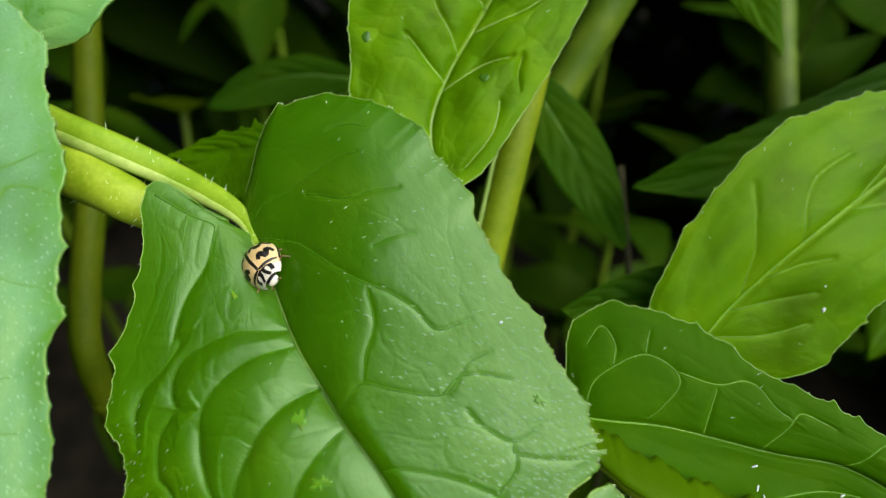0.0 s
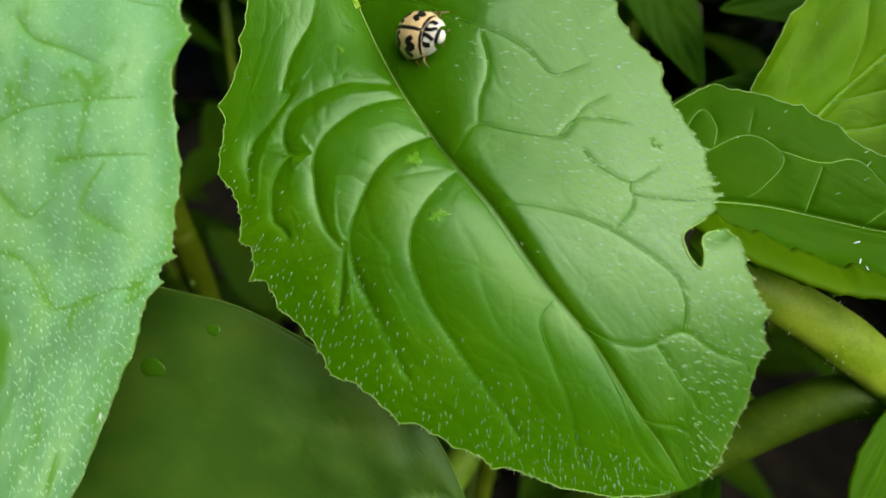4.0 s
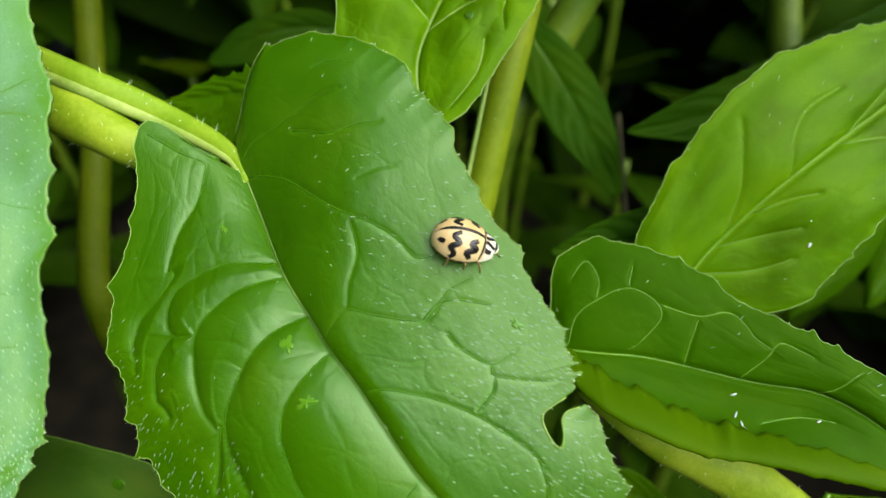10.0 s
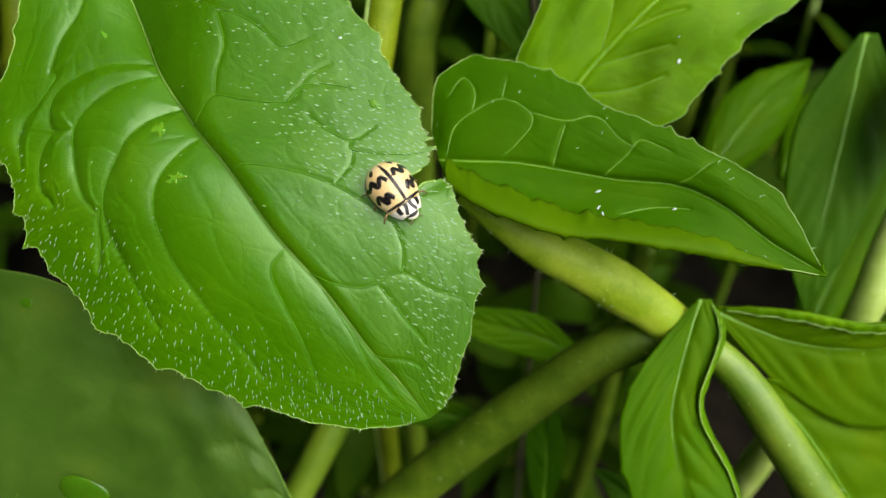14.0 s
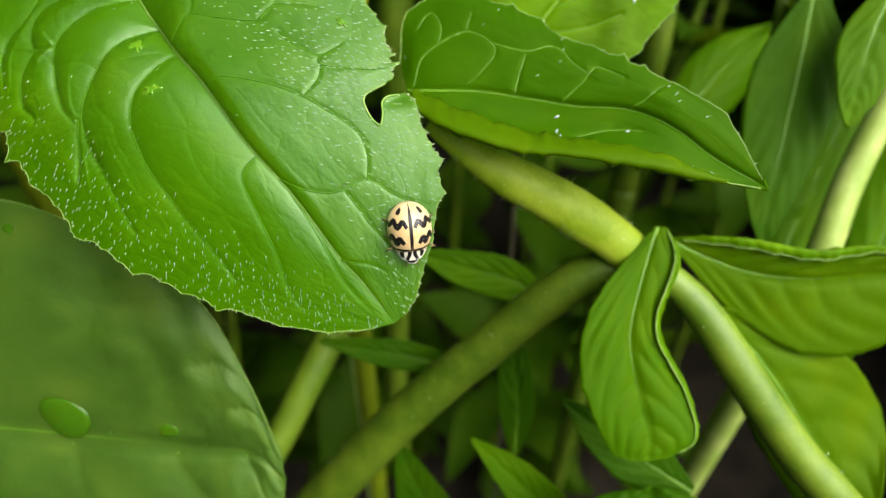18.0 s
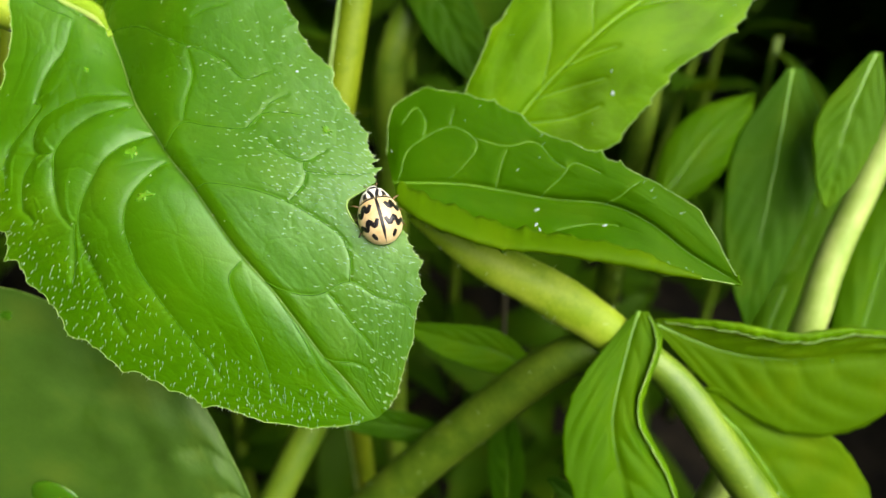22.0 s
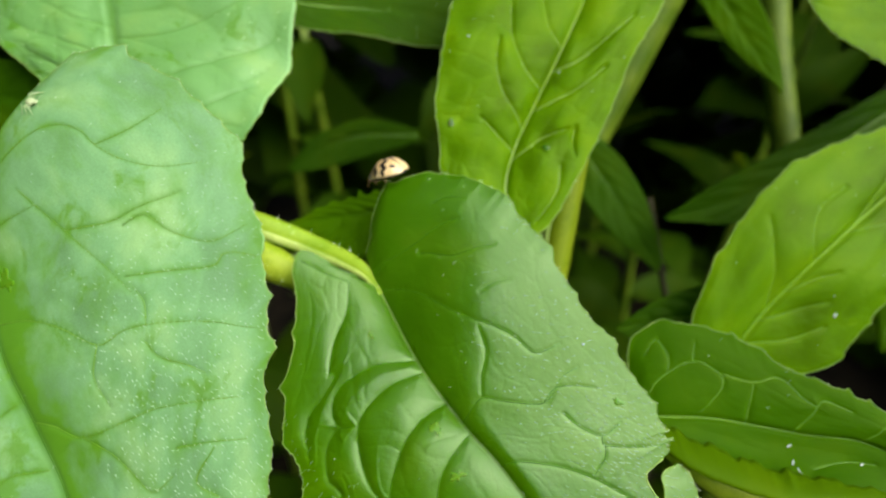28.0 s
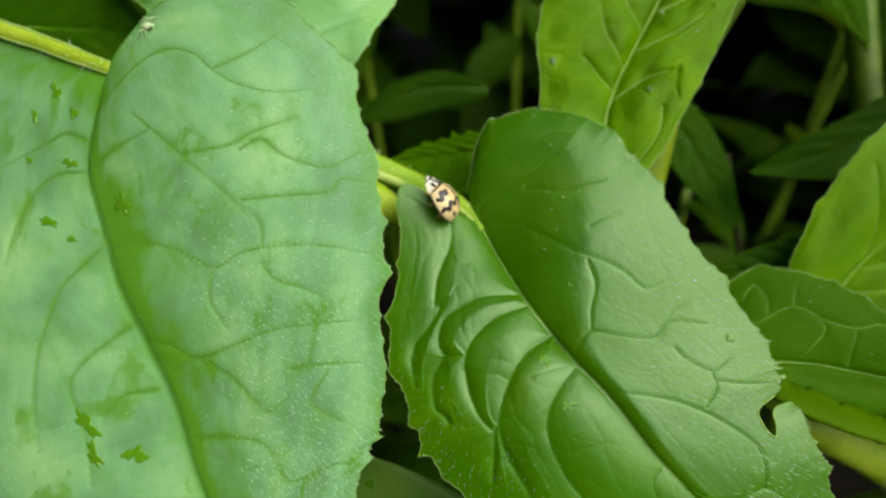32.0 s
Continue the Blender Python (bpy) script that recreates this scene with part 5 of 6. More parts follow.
curled_margin(folded, FOLDED, 1, (4.6, 4.6, 4.1, 3.6, 2.9, 2.2, 1.2, 0.3), DULL, "rolled-up yellow-green margin")
curled_margin(cup, CUP, -1, (0.2, 0.8, 1.3, 1.1, 0.8, 0.5, 0.3, 0.1), LIME, "rolled-up yellow-green margin")
curled_margin(side, SIDE, -1, (0.3, 0.9, 1.2, 1.2, 1.1, 1.0, 0.7, 0.3), LIME, "rolled-over yellow-green margin")

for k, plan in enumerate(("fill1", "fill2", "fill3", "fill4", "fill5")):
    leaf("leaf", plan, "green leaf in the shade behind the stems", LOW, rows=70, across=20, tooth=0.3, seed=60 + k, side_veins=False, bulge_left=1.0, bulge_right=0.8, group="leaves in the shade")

# ---- stems ----
stalk("leaf_stalk", LINE["petiole"], (0.30, 1.0, 1.45, 1.6, 1.7), "yellow-green hairy leaf stalk with a painted pale highlight along it", GROOVED, flat=0.55, stripe=True, category="leaf stalk", bristles=60)
stalk("leaf_stalk", LINE["stalk"], (1.4, 2.0, 2.4, 2.6, 2.8), "thick yellow-green stalk under a leaf", STALK, flat=0.8, category="leaf stalk", bristles=50)
stalk("leaf_stalk", LINE["bpet"], (0.7, 0.9, 1.0, 1.1, 1.3), "pale green stalk of a large leaf", STALK, flat=0.7, ridges=2, category="leaf stalk", bristles=70)
stalk("leaf_stalk", LINE["eunder"], (0.9, 2.3, 2.9, 2.8, 2.5), "thick yellow-green stalk beneath a folded leaf", STALK, flat=0.8, category="leaf stalk", bristles=60)
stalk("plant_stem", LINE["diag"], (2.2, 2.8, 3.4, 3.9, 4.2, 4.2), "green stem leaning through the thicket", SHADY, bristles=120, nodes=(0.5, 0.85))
stalk("plant_stem", LINE["jstem"], (1.8, 2.3, 2.6, 2.6, 2.6), "yellow-green stem running down beside a cupped leaf", STEM, bristles=40)
stalk("plant_stem", LINE["cstem"], (3.0, 3.0, 3.1, 3.2, 3.2), "dull green stem slanting behind an upright leaf", STEM, nodes=(0.4,))
stalk("plant_stem", LINE["astem"], (2.1, 2.2, 2.2, 2.3, 2.4), "yellow-green stem standing behind a leaf", YELLOWISH, ridges=1, bristles=40)
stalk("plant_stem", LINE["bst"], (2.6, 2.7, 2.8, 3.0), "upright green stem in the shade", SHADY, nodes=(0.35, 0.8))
stalk("plant_stem", LINE["pale"], (2.4, 2.6, 2.8, 3.0), "pale grey-green stem low in the thicket", STEM, nodes=(0.3, 0.7))
# the pale stalk colour brightens this stem in place of light from above
stalk("plant_stem", LINE["rstem"], (2.0, 2.2, 2.6, 3.0), "green stem with the light from above put into its pale colour", PETIOLE, nodes=(0.3,))
stalk("plant_stem", LINE["ystem"], (1.9, 2.0, 2.2, 2.2, 2.0), "yellow-green stem in the shade", YELLOWISH, nodes=(0.3, 0.7))
stalk("plant_stem", LINE["thin"], (0.5, 0.55, 0.6, 0.6), "thin brownish stem in the shade", WOODY, nodes=(0.4, 0.75))

# ---- the thicket behind and around ----
def lance_leaf(rng, size, wide, droop):
    """Vertices, faces and map coordinates of a simple curved leaf of that size, along +x."""
    n, m = 9, 5
    s, v = np.meshgrid(np.linspace(0, 1, n), np.linspace(-1, 1, m), indexing="ij")
    w = wide * size * np.sin(np.pi * s**0.8) ** 0.8 * (1 + 0.06 * np.sin(40 * s))
    x = s * size * (1 - 0.15 * droop * s)
    z = -droop * size * 0.5 * s**2 + 0.25 * np.abs(v) * w + 0.03 * size * np.sin(7 * s + rng.uniform(0, 6))
    return np.stack([x, v * w, z], -1).reshape(-1, 3), np.stack([x / 10, v * w / 10], -1).reshape(-1, 2), grid_faces(n, m)


def with_map(ob, flat):
    uv = ob.data.uv_layers.new(name="cm")
    index = np.empty(len(ob.data.loops), int)
    ob.data.loops.foreach_get("vertex_index", index)
    uv.data.foreach_set("uv", np.asarray(flat, np.float32)[index].ravel())


def turned(verts, m):
    return verts @ np.array(m.to_3x3()).T + np.array(m.translation)


def shade_plant(at, height, seed, lean):
    """A leafy weed in the shade: a stem with its leaves, each a part."""
    rng = np.random.default_rng(seed)
    top = thing("weed", at, "dark green leafy weed in deep shade", "plant", "weeds in the shade")
    s = np.linspace(0, 1, 14)
    line = np.stack([at[0] + lean[0] * s**1.5, at[1] + lean[1] * s**1.5, at[2] + height * s], 1)
    part("stem", tube(line, np.linspace(2.6, 1.1, 14), 8), STEM, top)
    for k in range(11):
        f = 0.18 + 0.8 * k / 10
        place = spline(line, np.array([f]))[0]
        size = rng.uniform(38, 62) * (1.15 - 0.4 * f)
        verts, flat, faces = lance_leaf(rng, size, rng.uniform(0.16, 0.24), rng.uniform(0.3, 1.0))
        m = pose(*place, rng.uniform(-25, 25), rng.uniform(-50, 15), 137.5 * k + rng.uniform(-25, 25))
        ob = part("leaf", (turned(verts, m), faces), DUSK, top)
        with_map(ob, flat + rng.uniform(0, 9, 2))


for k, (x, y, h) in enumerate(((-95, 150, 215), (-50, 185, 250), (-15, 130, 170), (20, 170, 235), (58, 140, 190), (100, 175, 250), (140, 150, 210), (-140, 165, 240),
                               (-30, 95, 120), (35, 90, 110), (78, 100, 130), (-75, 100, 135), (5, 230, 290), (70, 235, 300), (-90, 240, 300), (150, 235, 300))):
    shade_plant((x, y, -3), h, 50 + k, (random.uniform(-20, 20), random.uniform(-5, 25)))


def sky_blocking_hedge():
    """Added growth, mostly out of view, all round the clearing in which the camera hovers; it blocks skylight."""
    rng = np.random.default_rng(77)
    verts, flat, faces, base = [], [], [], 0
    for _ in range(4600):
        turn = rng.uniform(-180, 180)  # from straight ahead, to the right
        r = rng.uniform(330, 700)
        # height by direction, set to shape which leaf faces mirror the sky
        steep = np.interp(turn, (-180, -165, -140, -50, 0, 60, 85, 110, 160, 180), (10, 30, 50, 54, 46, 36, 14, 3, 3, 10))
        z = rng.uniform(0, 1) ** 0.8 * (215 + r * math.tan(radians(steep)))
        turn = radians(turn)
        v, f, q = lance_leaf(rng, rng.uniform(80, 150), rng.uniform(0.22, 0.36), rng.uniform(0.2, 1.0))
        m = pose(r * np.sin(turn), 40 + r * np.cos(turn), z, rng.uniform(-40, 40), rng.uniform(-60, 30), rng.uniform(0, 360))
        verts.append(turned(v, m))
        flat.append(f + rng.uniform(0, 9, 2))
        faces.append(np.array(q) + base)
        base += len(v)
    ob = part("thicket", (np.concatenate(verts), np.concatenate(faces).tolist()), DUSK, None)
    with_map(ob, np.concatenate(flat))
    tagged(ob, "added dark green weeds, mostly out of view, that block the sky", "thicket", kind="stuff")


sky_blocking_hedge()


# ---- the ladybird ----
SHELL = plain_material("tan_wing_case", (0.66, 0.44, 0.18), (0.76, 0.59, 0.32), 0.30, 700, 0.03, 0.6)
BLACK = plain_material("black_shell", (0.006, 0.005, 0.005), (0.016, 0.013, 0.012), 0.30, 900, 0.05, 0.5)
CREAM = plain_material("cream_shell", (0.70, 0.64, 0.50), (0.80, 0.76, 0.64), 0.30, 900, 0.03, 0.5)
AMBER = plain_material("amber_leg", (0.10, 0.055, 0.015), (0.20, 0.12, 0.04), 0.4, 900, 0.1)


def dome(x, turn, lift=0.0):
    """A point of the ladybird's back, in millimetres: x along it, turn from the seam (0) to the rim (90 degrees)."""
    x, turn = np.broadcast_arrays(np.asarray(x, float), np.radians(np.asarray(turn, float)))
    e = np.clip((x + 0.45) / np.where(x > -0.45, 2.72, 2.28), -0.999, 0.999)
    w, h = 2.18 * (1 - np.abs(e) ** 2.2) ** 0.5, 1.95 * (1 - np.abs(e) ** 2.1) ** 0.55
    return np.stack([x, (w + lift) * np.sin(turn) * (1 + 0.03 * np.sin(turn) ** 8), 0.45 + (h + lift) * np.abs(np.cos(turn)) ** 0.92], -1)


def mark(points, width, lift=0.022):
    """A black mark on a wing case: a band along points of (x, turn)."""
    p = np.asarray(points, float)
    s = np.linspace(0, 1, 4 * len(p))
    line = np.stack([np.interp(s, np.linspace(0, 1, len(p)), p[:, k]) for k in (0, 1)], 1) if len(p) < 3 else spline(np.c_[p, 0 * p[:, :1]], s)[:, :2]
    ahead = unit(np.gradient(line * (1, 0.034), axis=0))
    out = np.stack([-ahead[:, 1], ahead[:, 0] / 0.034], 1)
    taper = width * (0.55 + 0.45 * np.sin(np.pi * np.clip(s, 0.06, 0.94)) ** 0.6)
    rows = [dome(line[:, 0] + k * taper * out[:, 0], line[:, 1] + k * taper * out[:, 1], lift if abs(k) < 1 else 0.004) for k in (-1, -0.8, 0, 0.8, 1)]
    return np.stack(rows, 1).reshape(-1, 3), grid_faces(len(s), 5)


def mirrored(data, side):
    verts, faces = data
    return np.asarray(verts) * (1, side, 1), faces if side > 0 else [f[::-1] for f in faces]


def ball(at, size, n=12):
    a, b = np.meshgrid(np.linspace(0, np.pi, n), np.linspace(0, 2 * np.pi, 2 * n), indexing="ij")
    p = np.stack([np.sin(a) * np.cos(b), np.sin(a) * np.sin(b), np.cos(a)], -1) * size + at
    return p.reshape(-1, 3), grid_faces(n, 2 * n)


def ladybird():
    def bit(name, data, material, parent, label=""):
        return part(name, (np.asarray(data[0]) * (1.03, 0.93, 1.0), data[1]), material, parent, label)

    top = thing("ladybird", (0, 0, 0), "tan ladybird with black zigzag bands walking over a leaf", "ladybird")
    x = np.linspace(-2.72, 1.62, 44)
    for side in (1, -1):
        grid = dome(x[:, None], np.linspace(0.6, 100, 26)[None, :])
        grid[:, -2:, 2] = np.minimum(grid[:, -2:, 2], 0.4)
        case = bit("wing_case", mirrored((grid.reshape(-1, 3), grid_faces(44, 26)), side), SHELL, top, "glossy tan wing case with black bands")
        for points, width in (([(-2.6, 0), (-1.6, 2), (0.0, 2), (1.55, 3)], 0.095), ([(-2.28, 36), (-2.02, 39), (-1.76, 42)], 0.30),
                              ([(-0.55, 10), (-1.12, 21), (-0.62, 37), (-1.25, 50), (-0.90, 66), (-1.2, 80)], 0.25), ([(0.92, 22), (0.40, 33), (0.80, 47), (0.10, 57), (0.45, 74)], 0.29),
                              ([(1.52, 4), (1.46, 40), (1.25, 78)], 0.11), ([(-2.45, 86), (-1.0, 88), (1.2, 86)], 0.13)):
            bit("mark", mirrored(mark(points, width), side), BLACK, case, "black band")
    shield = np.stack([np.stack([1.5 + 1.05 * u - 0.10 * abs(v) ** 2 + 0 * v, v * (1.68 - 0.62 * u**1.5), 0.42 + (1.16 - 0.5 * u) * (1 - abs(v) ** 2.4) ** 0.6]) for u in np.linspace(0, 1, 14) for v in np.linspace(-1, 1, 21)])
    chest = bit("pronotum", (shield, grid_faces(14, 21)), CREAM, top, "cream pronotum with black bars")

    def bar(points, width):
        p = spline(np.c_[np.array(points, float), np.zeros(len(points))], np.linspace(0, 1, 12))[:, :2]
        ahead = unit(np.gradient(p, axis=0))
        out = np.stack([-ahead[:, 1], ahead[:, 0]], 1) * width
        q = np.stack([p + k * out for k in (-1, 0, 1)], 1)
        u, v = np.clip(q[..., 0], 0, 1), np.clip(q[..., 1], -1, 1)
        return np.stack([1.5 + 1.05 * u - 0.10 * v**2, v * (1.68 - 0.62 * u**1.5), 0.45 + (1.16 - 0.5 * u) * (1 - np.abs(v) ** 2.4) ** 0.6], -1).reshape(-1, 3), grid_faces(12, 3)

    for points, width in (([(0.07, -0.85), (0.07, 0), (0.07, 0.85)], 0.09), ([(0.1, 0.14), (0.5, 0.20), (0.95, 0.46)], 0.12), ([(0.1, -0.14), (0.5, -0.20), (0.95, -0.46)], 0.12),
                          ([(0.1, 0.58), (0.40, 0.66), (0.72, 0.70)], 0.12), ([(0.1, -0.58), (0.40, -0.66), (0.72, -0.70)], 0.12)):
        bit("bar", bar(points, width), BLACK, chest, "black bar")
    skull = bit("head", ball((2.55, 0, 0.58), (0.42, 0.62, 0.38)), CREAM, top, "cream head with a black crown")
    bit("crown", ball((2.45, 0, 0.74), (0.40, 0.60, 0.33)), BLACK, skull)
    for side in (1, -1):
        bit("eye", ball((2.50, side * 0.47, 0.64), (0.18, 0.15, 0.17), 8), BLACK, skull)
        bit("antenna", tube([(2.72, side * 0.25, 0.5), (2.95, side * 0.5, 0.5), (3.15, side * 0.72, 0.42)], (0.05, 0.045, 0.07), 6), AMBER, top)
    bit("belly", ball((-0.4, 0, 0.42), (2.4, 1.9, 0.38), 12), BLACK, top)
    legs = []
    for k, (x0, spread) in enumerate(((1.15, 0.55), (0.2, 0.05), (-0.9, -0.5))):
        for side in (1, -1):
            hip = Vector((1.03 * x0, side * 1.45, 0.42))
            limb = [(0, 0, 0), (spread * 0.5, side * 0.58, 0.15), (spread * 0.75, side * 0.82, -0.14), (spread * 0.95, side * 0.98, -0.42)]
            leg = bit("leg", tube(spline(limb, np.linspace(0, 1, 12)), np.linspace(0.11, 0.05, 12), 7), AMBER, top)
            legs.append((leg, hip / 1000, (k + (side > 0)) % 2))
            leg.location = hip / 1000
    return top, legs


beetle, beetle_legs = ladybird()


# ---- dew, flecks and a small insect on the leaves ----
def water_material(name, green):
    """A clear flat bead that takes the green of the wet leaf under it and mirrors the sky."""
    m, add, bsdf, links = node_material(name)
    bsdf.inputs["Base Color"].default_value = green
    bsdf.inputs["Roughness"].default_value, bsdf.inputs["IOR"].default_value = 0.05, 1.33
    bsdf.inputs["Subsurface Weight"].default_value, bsdf.inputs["Subsurface Scale"].default_value = 0.3, 0.001
    return m


WATER = water_material("water", (0.042, 0.115, 0.003, 1))
FILM = water_material("wet_leaf", (0.092, 0.225, 0.008, 1))
FLECK = plain_material("white_fleck", (0.45, 0.50, 0.40), (0.65, 0.68, 0.58), 0.6, 900, 0.4)
GREENISH = plain_material("pale_insect", (0.38, 0.50, 0.22), (0.60, 0.68, 0.40), 0.45, 900, 0.2)


def frame_on(blade, s, v):
    s, v = np.array(s, float), np.array(v, float)
    n = blade.normal(s, v, True)
    along = unit(blade.at(s + 0.01, v) - blade.at(s - 0.01, v))
    return blade.at(s, v), along, np.cross(n, along), n


def drop(blade, s, v, size, label="clear dew drop lying on a leaf"):
    """A flat-bottomed bead of water with a wavy outline."""
    p, x, y, n = frame_on(blade, s, v)
    rng = np.random.default_rng(int(1000 * s + 100 * abs(v)))
    top = thing("dew_drop", p, label, "water drop", "dew drops")
    a, b = np.meshgrid(np.linspace(0, np.pi / 2, 9), np.linspace(0, 2 * np.pi, 28), indexing="ij")
    r = size * (1 + 0.10 * np.sin(2 * b + rng.uniform(0, 6)) + 0.06 * np.sin(3 * b + rng.uniform(0, 6)))
    body = p + (r * np.sin(a) * np.cos(b))[..., None] * x * 1.15 + (r * np.sin(a) * np.sin(b))[..., None] * y + (size * 0.2 * np.cos(a) + 0.02)[..., None] * n
    verts = body.reshape(-1, 3)
    faces = grid_faces(9, 28)
    bm = bmesh.new()
    home = top.matrix_world.translation
    made = [bm.verts.new(Vector(q / 1000) - home) for q in verts]
    for f in faces:
        bm.faces.new([made[i] for i in f])
    bmesh.ops.remove_doubles(bm, verts=bm.verts, dist=1e-6)
    bmesh.ops.recalc_face_normals(bm, faces=bm.faces)
    if sum(f.normal.dot(Vector(n)) for f in bm.faces) < 0:
        bmesh.ops.reverse_faces(bm, faces=bm.faces[:])
    part("bead", bm, WATER, top)
    return top


def fleck(blade, s, v, long, wide, turn):
    p, x, y, n = frame_on(blade, s, v)
    long, wide = 0.75 * long, 0.75 * wide
    top = thing("fleck", p, "tiny white fleck stuck to a leaf", "fleck", "white flecks")
    a, b = np.meshgrid(np.linspace(0, np.pi, 7), np.linspace(0, 2 * np.pi, 11), indexing="ij")
    e, f = math.cos(turn) * x + math.sin(turn) * y, math.cos(turn) * y - math.sin(turn) * x
    bump = 1 + 0.25 * np.sin(3 * b + 5 * a)
    verts = p + (long * np.cos(a))[..., None] * e + (wide * bump * np.sin(a) * np.cos(b))[..., None] * f + (0.05 + 0.6 * wide * np.sin(a) * np.sin(b))[..., None] * n
    part("crumb", (verts.reshape(-1, 3), grid_faces(7, 11)), FLECK, top)
    return top


def wet_film(blade, s, v, size, turn):
    """A thin ragged film of water, drawn out into points where it clings to the hairs."""
    p, x, y, n = frame_on(blade, s, v)
    rng = np.random.default_rng(int(1000 * s + 777 * abs(v)))
    top = thing("water_film", p, "thin ragged film of water on a leaf", "water film", "films of water")
    a, b = np.meshgrid(np.linspace(0, 1, 7), np.linspace(0, 2 * np.pi, 40, endpoint=False), indexing="ij")
    lobes = sum(rng.uniform(0.08, 0.22) * np.sin(k * b + rng.uniform(0, 6)) for k in (2, 3, 5, 7))
    r = size * a * np.clip(0.75 + lobes, 0.25, 2)
    e, f = math.cos(turn) * x + math.sin(turn) * y, math.cos(turn) * y - math.sin(turn) * x
    verts = p + (1.5 * r * np.cos(b))[..., None] * e + (0.8 * r * np.sin(b))[..., None] * f + (0.05 + 0.05 * np.sqrt(np.clip(1 - a**2, 0, 1)) - 0.1 * (a > 0.99))[..., None] * n
    faces = [[i * 40 + k, i * 40 + (k + 1) % 40, (i + 1) * 40 + (k + 1) % 40, (i + 1) * 40 + k] for i in range(6) for k in range(40)]
    part("film", (verts.reshape(-1, 3), faces), FILM, top)
    return top


on_near = []
for s, v, size, turn in ((0.413, 0.13, 0.75, 0.3), (0.517, 0.205, 0.7, 1.4), (0.49, -0.845, 0.5, 0.2)):
    wet_film(MAIN, s, v, size, turn)
for s, v, size, turn in ((0.283, -0.115, 1.3, 0.4), (0.288, 0.235, 1.0, 1.0), (0.642, 0.165, 1.3, 1.5), (0.578, 0.28, 1.5, 0.3), (0.62, 0.29, 1.2, 0.2), (0.135, 0.14, 0.8, 1.1), (0.20, 0.10, 0.9, 1.3)):
    on_near.append(wet_film(NEAR, s, v, size, turn))
for s, v, size in ((0.215, 0.33, 0.55), (0.12, 0.30, 1.0), (0.16, 0.36, 0.7), (0.31, 0.14, 0.6)):
    on_near.append(wet_film(NEAR, s, v, size, 0.9))
wet_film(MAIN, 0.20, 0.27, 0.4, 0.6)
for s, v, size in ((0.435, -0.10, 2.6), (0.602, -0.107, 0.9), (0.287, -0.698, 1.1), (0.349, -0.887, 0.6)):
    drop(ROUND, s, v, size)
for s, v in ((0.349, -0.849), (0.30, 0.4)):
    drop(UPPER, s, v, 0.45)
for blade, s, v, long, wide, turn in ((MAIN, 0.404, -0.874, 0.22, 0.13, 1.2), (FOLDED, 0.460, 0.258, 0.42, 0.13, 0.5), (FOLDED, 0.466, 0.547, 0.50, 0.12, 1.3), (FOLDED, 0.478, 0.648, 0.42, 0.12, 1.8),
                                      (FOLDED, 0.639, 0.396, 0.35, 0.14, 0.9), (RIGHT, 0.318, 0.623, 0.38, 0.24, 0.3), (RIGHT, 0.36, 0.45, 0.14, 0.1, 0.0), (UPPER, 0.596, -0.799, 0.3, 0.13, 1.5), (UPPER, 0.540, 0.107, 0.25, 0.15, 0.7), (NEAR, 0.910, -0.96, 0.4, 0.16, 0.2)):
    crumb = fleck(blade, s, v, long, wide, turn)
    if blade is NEAR:
        on_near.append(crumb)


def pale_insect():
    """A tiny pale sap-sucker with thin legs, near the base of the large pale leaf."""
    p, x, y, n = frame_on(NEAR, 0.150, -0.67)
    top = thing("sap_insect", p, "tiny pale green long-legged insect on a leaf", "insect")

    def place(points):
        q = np.asarray(points, float)
        return p + q[:, :1] * x + q[:, 1:2] * y + q[:, 2:] * n

    v, f = ball((0, 0, 0.35), (0.75, 0.42, 0.32), 9)
    part("body", (place(v), f), GREENISH, top)
    v, f = ball((0.85, 0, 0.35), (0.25, 0.22, 0.2), 7)
    part("head", (place(v), f), GREENISH, top)
    for k in (-1, 0, 1):
        for side in (-1, 1):
            part("leg", tube(place([(0.3 * k, 0.25 * side, 0.3), (0.55 * k, 0.9 * side, 0.55), (0.9 * k, 1.5 * side, 0.0)]), (0.05, 0.04, 0.03), 5), GREENISH, top)
    for side in (-1, 1):
        part("feeler", tube(place([(1.0, 0.1 * side, 0.4), (1.5, 0.5 * side, 0.6), (1.9, 0.7 * side, 0.5)]), (0.035, 0.03, 0.02), 5), GREENISH, top)
    return top


on_near.append(pale_insect())


